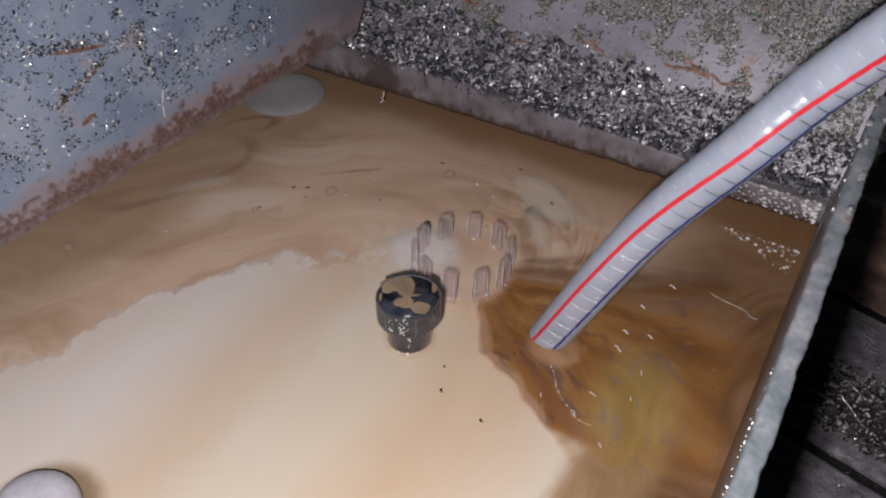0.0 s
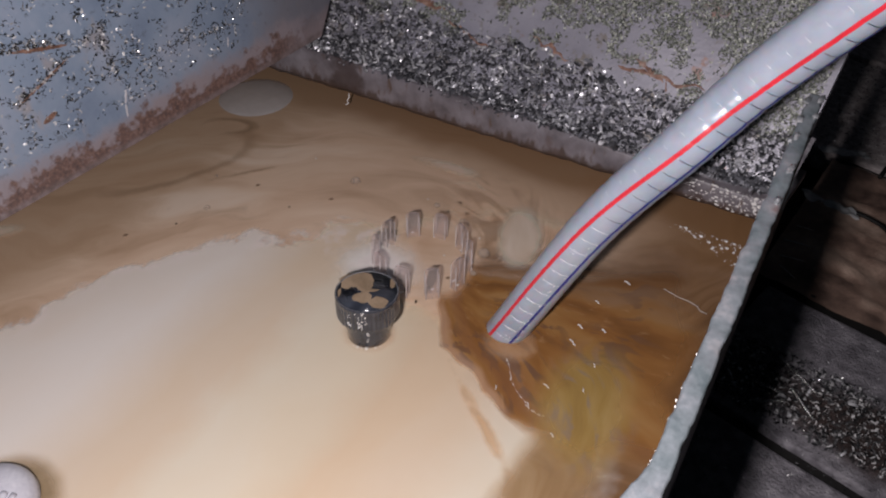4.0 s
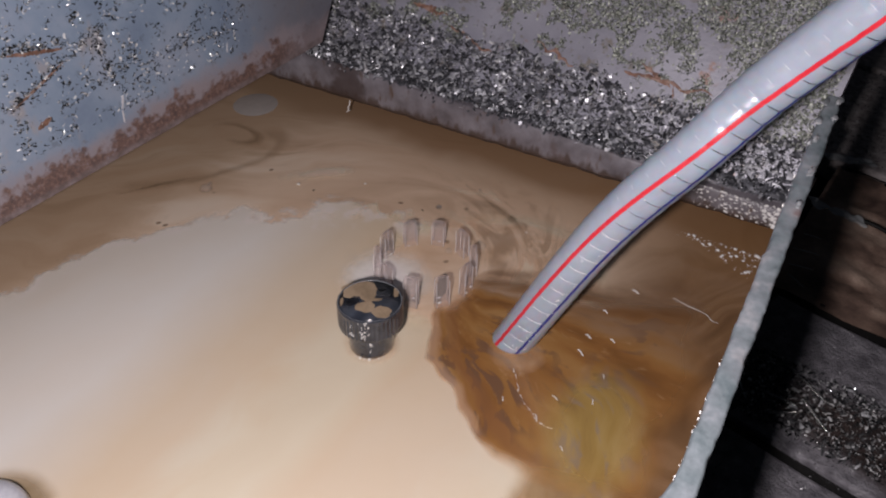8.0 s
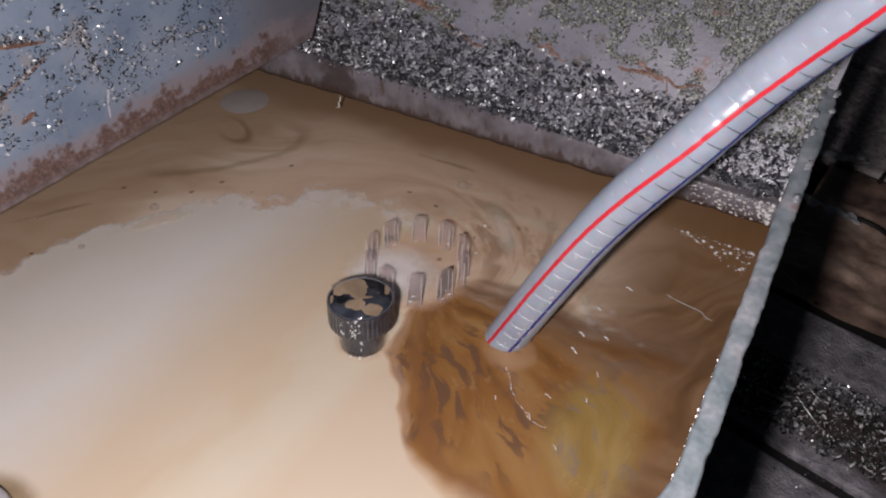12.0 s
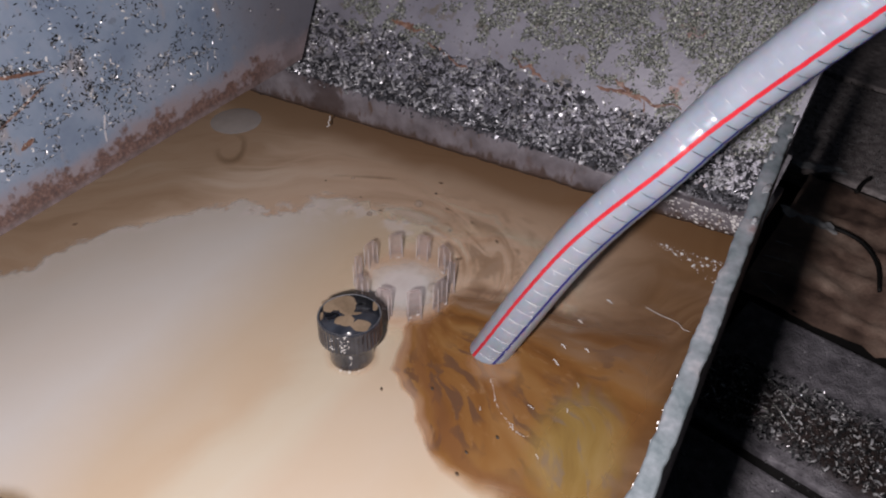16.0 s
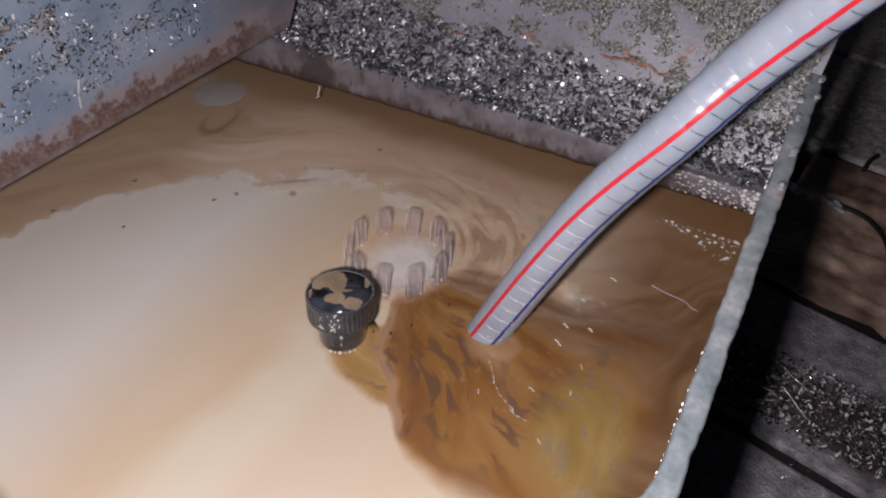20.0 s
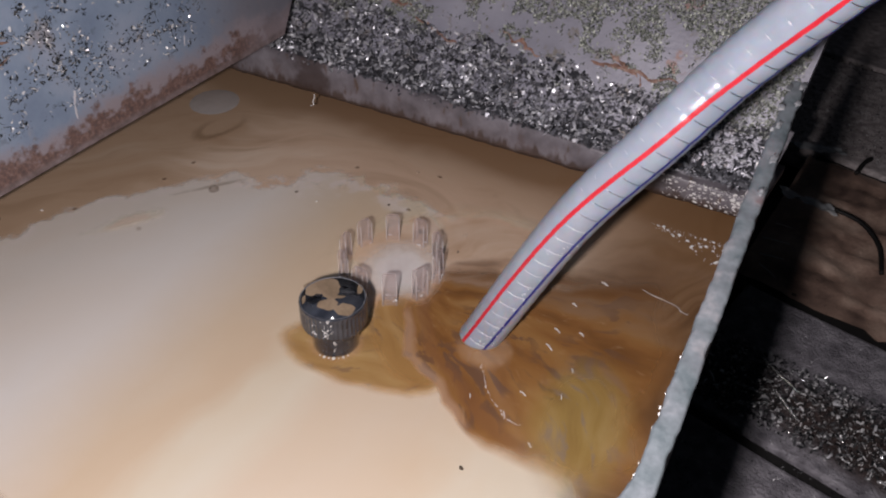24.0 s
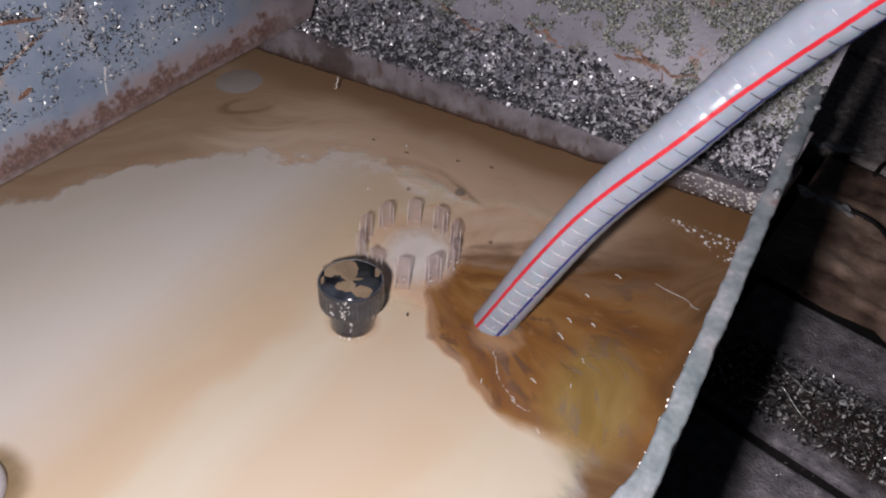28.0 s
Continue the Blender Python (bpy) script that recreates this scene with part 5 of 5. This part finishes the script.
def turning(length, at, rz, r=0.0012):
    """A curly bright cutting."""
    n = int(length / 0.0012) * 6
    pts = [(length * (i / n - 0.5), r * math.cos(i * 1.05), r * math.sin(i * 1.05)) for i in range(n)]
    ob = part("metal_turning", sweep(pts, 0.0004, 4), M_SILVER)
    tagged(ob, "bright curled steel turning lying on the slab", "metal turning", "curled turnings")
    ob.matrix_basis = pose(*at, 0, 0, rz)


for ln, at, rz in ((0.040, (0.010, 0.478, -0.0855), -28), (0.024, (-0.004, 0.452, -0.0855), 5), (0.022, (0.002, 0.440, -0.0855), 38), (0.030, (0.022, 0.452, -0.0855), -40)):
    turning(ln, at, rz)


# ---- small things on the liquid ----
M_SKIN = skin("bubble_film", (0.60, 0.63, 0.67), 0.42)
big = part("large_bubble", lathe([(0.038 * math.cos(a), 0.0085 * math.sin(a)) for a in (0, 0.15, 0.3, 0.45, 0.6, 0.75, 0.9, 1.05, 1.2, 1.35, 1.47, 1.55)], 48), M_SKIN)
tagged(big, "large thin translucent bubble floating in the tank corner", "bubble")


M_HALO = film("froth_halo", ((0.3, (0.33, 0.19, 0.10)), (0.7, (0.48, 0.32, 0.20))), 0.0205, 0.0195, 70, (1, 1, 1), 0.45, 0.20, 60, 0.36, 0.4)
M_TAN_RING = film("tan_ring", ((0.3, (0.23, 0.165, 0.09)), (0.7, (0.31, 0.23, 0.14))), 0.037, 0.036, 60, (1, 1, 1), 0.4, 0.08, 40, 0.9, 0.4)


def halo():
    ob = raft("froth_film", 0.0205, 0.0195, M_HALO, 0.0030, "pinkish froth ringing the knob's stem")
    ob.location = (KNOB_AT.x + 0.001, KNOB_AT.y - 0.001, 0.0014)
    ob = raft("froth_film", 0.0205, 0.0195, M_HALO, 0.0030, "pinkish froth ringing the hose where it enters")
    ob.location = (-0.147, 0.299, 0.0014)
    ob = raft("ring_film", 0.037, 0.036, M_TAN_RING, 0.0014, "tan ring on the coolant round the pipe fitting")
    ob.location = (-0.2975, 0.0325, 0.0008)
    for k in range(7):
        a = radians(-88 + 11 * k)
        ob = part("floating_bubble", dome((0.0006, 0.0011, 0.0008, 0.0013, 0.0005, 0.0009, 0.0007)[k]), M_BUBBLE)
        tagged(ob, "tiny clear bubble at the foot of the knob's stem", "bubble", "bubbles at the knob")
        ob.location = (KNOB_AT.x + 0.0158 * math.cos(a), KNOB_AT.y + 0.0158 * math.sin(a), 0.0010)


halo()


def froth():
    """Froth where the rim meets the plate, its sparkle painted with white beads."""
    rng = random.Random(21)
    bm = bmesh.new()
    for _ in range(380):
        x = -0.056 - 0.060 * rng.random() ** 1.9
        wet = rng.random() < 0.72
        y = lip_y(x) - (0.0008 if wet else 0.001 + 0.030 * rng.random() ** 1.5 * min(1.0, max(0.2, (x + 0.11) / 0.05)))
        z = rng.uniform(0.028, 0.046) if wet else 0.0008
        r = (0.0003 if wet else 0.0002) + 0.0009 * rng.random() ** 3
        bmesh.ops.create_icosphere(bm, subdivisions=2, radius=r, matrix=Matrix.Translation((x, y, z)) @ Matrix.Diagonal((1.4, 0.6 if wet else 1.2, 0.7, 1)))
    # white beads painted as glints on the plate's inner face
    for k in range(44):
        y = rng.choice((0.13, 0.15, 0.20, 0.31)) + rng.gauss(0, 0.012) if k < 18 else 0.178 + rng.gauss(0, 0.026)
        x, top = plate_mid(y)
        r = 0.00016 + 0.0005 * rng.random() ** 3
        bmesh.ops.create_icosphere(bm, subdivisions=1, radius=r, matrix=Matrix.Translation((x - 0.0040, y, top - 0.001 - (0.012 if k < 18 else 0.030) * rng.random() ** 1.5)) @ Matrix.Diagonal((0.6, 1.0, 1.8, 1)))
    return part("froth_bubbles", bm, M_GLINT)


tagged(froth(), "scattered froth bubbles beside the rim, with white beads painted as glints", "froth", kind="stuff")


def strand(name, ctrl, r, label):
    ob = part(name, sweep(spline(ctrl, 30), r, 6), M_GLINT)
    return tagged(ob, label, "metal turning", "thin turnings")


strand("thin_strand", [(-0.089, 0.408, 0.0016), (-0.080, 0.4064, 0.0020), (-0.069, 0.4070, 0.0016), (-0.063, 0.4048, 0.0030), (-0.060, 0.4035, 0.0016), (-0.055, 0.4022, 0.0030)], 0.00018, "thin bright turning lying across the oily surface")
strand("thin_strand", [(-0.4125, 0.4350, 0.0285), (-0.4120, 0.4342, 0.0250), (-0.4140, 0.4340, 0.0215), (-0.4128, 0.4335, 0.0190), (-0.4165, 0.4335, 0.0165)], 0.0005, "thin bright turning hanging from the rim")


# white strands painted as glints on the amber oil
for a, b in (((-0.1175, 0.3255), (-0.1120, 0.3230)), ((-0.0950, 0.3170), (-0.0925, 0.3145)), ((-0.1115, 0.2830), (-0.1070, 0.2825)), ((-0.1150, 0.3980), (-0.1100, 0.3972)), ((-0.1200, 0.3405), (-0.1155, 0.3392)), ((-0.1050, 0.3465), (-0.1015, 0.3455)), ((-0.0905, 0.2955), (-0.0885, 0.2925)), ((-0.0890, 0.2545), (-0.0860, 0.2530)), ((-0.1345, 0.2640), (-0.1325, 0.2615)), ((-0.1120, 0.2650), (-0.1085, 0.2615)), ((-0.1215, 0.3675), (-0.1180, 0.3668))):
    strand("thin_strand", [(a[0], a[1], 0.0014), (a[0] * 0.6 + b[0] * 0.4, a[1] * 0.6 + b[1] * 0.4 + 0.0003, 0.0018), (a[0] * 0.3 + b[0] * 0.7, a[1] * 0.3 + b[1] * 0.7 - 0.0002, 0.0017), (b[0], b[1], 0.0014)], 0.00045 if a[1] > 0.32 else 0.00028, "thin white strand painted as a glint on the amber oil")


def bead_chain(ctrl, count, seed):
    """A row of tiny white beads painted as glints along a thin turning."""
    rng = random.Random(seed)
    line = spline(ctrl, count)
    bm = bmesh.new()
    for p in line:
        bmesh.ops.create_icosphere(bm, subdivisions=1, radius=rng.uniform(0.00018, 0.00050), matrix=Matrix.Translation(p + Vector((rng.gauss(0, 0.0004), rng.gauss(0, 0.0004), 0.0013))))
    tagged(part("glint_chain", bm, M_GLINT), "white beads painted as glints along a hair-thin turning", "metal turning", "thin turnings")


bead_chain([(-0.141, 0.287, 0), (-0.134, 0.279, 0), (-0.126, 0.271, 0), (-0.117, 0.266, 0), (-0.107, 0.261, 0), (-0.099, 0.262, 0)], 34, 5)


def cable(ctrl, r, label):
    ob = part("cable", sweep(spline(ctrl, 40), r, 8), M_BLACK)
    tagged(ob, label, "cable", "loose cables")


# black tubes added to draw the dark cracks in the brown sheet
cable([(-0.035, 0.716, -0.086), (-0.014, 0.7165, -0.085), (0.014, 0.710, -0.085), (0.035, 0.686, -0.086), (0.046, 0.650, -0.088)], 0.0019, "thin black tube drawn as a dark crack in the brown sheet")
cable([(-0.004, 0.832, -0.086), (-0.008, 0.815, -0.084), (-0.010, 0.795, -0.086)], 0.0024, "short black tube drawn as a dark crack in the brown sheet")
M_SCRAP = skin("torn_clear_film", (0.60, 0.63, 0.65), 0.75, 0.25)


def scrap(p, q, wide, seed):
    p, q = Vector(p), Vector(q)
    across = (q - p).cross(Vector((0, 0, 1))).normalized() * wide
    ob = sheet("plastic_scrap", 18, 6, lambda u, v: p.lerp(q, u) + across * (v - 0.5) * (0.6 + 0.5 * noise.noise((u * 4, seed, 0))) + Vector((0, 0, 0.004 * noise.noise((u * 6, v * 4, seed)))), M_SCRAP)
    tagged(ob, "torn scrap of clear plastic film hanging in the gap", "plastic scrap", "torn film scraps")


scrap((-0.060, 0.680, -0.060), (-0.010, 0.710, -0.083), 0.022, 1)
scrap((-0.072, 0.765, -0.060), (-0.030, 0.818, -0.080), 0.024, 2)
for p, q in (((-0.050, 0.645), (-0.036, 0.660)), ((-0.053, 0.618), (-0.031, 0.635)), ((-0.048, 0.594), (-0.029, 0.611)), ((-0.044, 0.581), (-0.028, 0.583))):
    ob = part("plastic_strand", sweep(spline([(p[0], p[1], -0.074), ((p[0] + q[0]) / 2, (p[1] + q[1]) / 2 - 0.0015, -0.077), (q[0], q[1], -0.083)], 12), 0.0004, 5), M_SCRAP)
    tagged(ob, "thin clear plastic strand stretched across the gap", "plastic strand", "plastic strands")


def fine_on_slab():
    rng = np.random.default_rng(31)
    P, S, N = [], [], []
    for _ in range(5000):
        x, y = rng.uniform(-0.10, 0.25), rng.uniform(0.83, 1.05)
        P.append((x, y - 0.10 * x, -0.0895))
        S.append(rng.uniform(0.001, 0.003))
        N.append((0, 0, 1))
    scatter("slab_grit", P, S, N, M_CHIP_WET, "dark grit strewn over the far slab", 32, None, 0.5)


fine_on_slab()


# ---- moving things ----
def motions():
    walk(cup, [(t, Matrix.Translation(CROWN_AT) @ AWAY @ pose(0, 0, 0, 0, 0, -51.5 - a)) for t, a in (
        (0, -20), (0.4, -6), (0.8, 7), (1, 10), (1.2, 18), (1.5, 34), (1.9, 39), (2.2, 46), (2.4, 55), (2.8, 58), (3.1, 64), (3.3, 76), (3.5, 84), (5.5, 109), (5.9, 112), (6.3, 121), (7, 124),
        (8, 125), (9, 126), (9.5, 128), (10, 134), (11, 142), (12, 147), (12.5, 155), (15, 157), (15.5, 163), (16, 169), (16.5, 172), (17, 187), (17.6, 191), (18.2, 195), (18.5, 200), (18.8, 214), (19.2, 218), (19.5, 228),
        (20, 235), (20.4, 245), (20.7, 254), (21, 258), (21.4, 278), (23.5, 340), (23.8, 358), (24, 362), (24.3, 367), (24.5, 376), (25, 383), (25.2, 392), (25.5, 405), (26, 413), (26.3, 423), (26.6, 428), (26.9, 440), (27.2, 450), (27.5, 456), (27.8, 470), (28, 474))])
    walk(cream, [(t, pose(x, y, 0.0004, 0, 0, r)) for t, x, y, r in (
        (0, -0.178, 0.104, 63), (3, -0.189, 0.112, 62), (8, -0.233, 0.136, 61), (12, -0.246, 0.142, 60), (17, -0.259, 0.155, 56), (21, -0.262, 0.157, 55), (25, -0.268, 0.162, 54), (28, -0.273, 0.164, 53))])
    walk(amber, [(t, pose(-0.2388, 0.324, 0.0008, 0, 0, r)) for t, r in (
        (0, -37), (3.4, -35), (5.6, -40), (7.5, -43), (9.5, -50), (10.5, -53), (12.4, -60), (14.6, -46), (15.5, -49), (16.5, -52), (17.5, -55), (18.5, -57), (19.5, -57), (20.5, -56),
        (21.4, -53), (23.6, -41), (24.3, -38.5), (25.7, -36), (26.4, -35.5), (27, -35), (28, -35))])
    walk(tongue, [(t, pose(x, y, 0.00072, 0, 0, r)) for t, x, y, r in (
        (0, -0.120, 0.315, 5), (10, -0.122, 0.305, -10), (17.5, -0.140, 0.280, -28), (19, -0.165, 0.256, -5), (21, -0.174, 0.250, 6), (23.5, -0.199, 0.256, 17), (25.7, -0.203, 0.256, 19), (26.4, -0.197, 0.260, 15), (27, -0.150, 0.282, 5), (28, -0.122, 0.312, 0))])
    walk(link, [(t, pose(x, y, 0.00076, 0, 0, r)) for t, x, y, r in (
        (0, -0.115, 0.318, -20), (17, -0.130, 0.300, -30), (19, -0.165, 0.282, -36), (21, -0.180, 0.278, -38), (23.5, -0.195, 0.279, -38), (25.7, -0.194, 0.280, -37), (26.6, -0.178, 0.288, -34), (27.4, -0.140, 0.305, -28), (28, -0.120, 0.315, -24))])
    walk(murk, [(t, pose(x, y, 0.00074, 0, 0, 97.1)) for t, x, y in ((0, -0.070, 0.222), (6, -0.070, 0.216), (14, -0.066, 0.200), (22, -0.058, 0.130), (28, -0.056, 0.115))])
    walk(loop, [(t, pose(x, y, z, 0, 0, r)) for t, x, y, z, r in ((0, -0.493, 0.268, 0.0013, 74), (2, -0.488, 0.280, 0.0013, 72), (8, -0.476, 0.322, 0.0013, 64), (12, -0.462, 0.345, 0.0013, 58), (15, -0.452, 0.358, -0.003, 54), (28, -0.452, 0.358, -0.003, 54))])
    walk(eddy, [(t, pose(x, y, 0.0014, 0, 0, r)) for t, x, y, r in ((0, -0.500, 0.348, 60), (8, -0.488, 0.362, 10), (17, -0.480, 0.375, -50), (28, -0.470, 0.385, -120))])
    walk(curl, [(t, pose(x, y, z, 0, 0, r)) for t, x, y, z, r in ((0, -0.236, 0.425, 0.0016, -22), (2, -0.222, 0.418, 0.0016, -36), (3.6, -0.205, 0.402, 0.0016, -56), (5.4, -0.192, 0.368, -0.004, -84), (28, -0.192, 0.368, -0.004, -84))])
    walk(vortex, [(t, pose(-0.2388, 0.324, z, 0, 0, 22 - 1.6 * t)) for t, z in ((0, 0.00066), (5, 0.00066), (10, 0.00066), (15, 0.00066), (21.5, 0.00064), (23.5, -0.0010), (28, -0.0010))])
    walk(big, [(t, pose(x, y, z)) for t, x, y, z in ((0, -0.514, 0.407, 0.0008), (2, -0.513, 0.408, -0.0002), (3.5, -0.512, 0.410, -0.0024), (5.5, -0.511, 0.410, -0.0058), (8, -0.511, 0.410, -0.0071), (17, -0.511, 0.408, -0.0066), (25, -0.511, 0.405, -0.0069), (28, -0.511, 0.405, -0.0070))])
    walk(ribbon, [(t, pose(x, y, 0.0007, 0, 0, r)) for t, x, y, r in (
        (0, -0.080, 0.232, -24), (1.5, -0.100, 0.224, -20), (3.4, -0.117, 0.231, -30), (5.6, -0.141, 0.243, -33), (7.5, -0.158, 0.252, -38), (9.5, -0.140, 0.268, -38), (28, -0.130, 0.285, -38))])
    walk(ochre, [(t, pose(x, y, 0.0010, 0, 0, 104)) for t, x, y in ((0, -0.084, 0.290), (4, -0.082, 0.285), (11, -0.074, 0.272), (20, -0.070, 0.272), (24, -0.071, 0.284), (28, -0.073, 0.294))])
    walk(foam, [(t, pose(x, y, 0.0012, 0, 0, r)) for t, x, y, r in (
        (0, -0.272, 0.318, 0), (6, -0.262, 0.300, 10), (10, -0.258, 0.306, 20), (14, -0.248, 0.315, 40), (18, -0.237, 0.325, 60), (28, -0.235, 0.326, 100))])
    for ob, rows in DRIFTERS:
        walk(ob, rows)


motions()
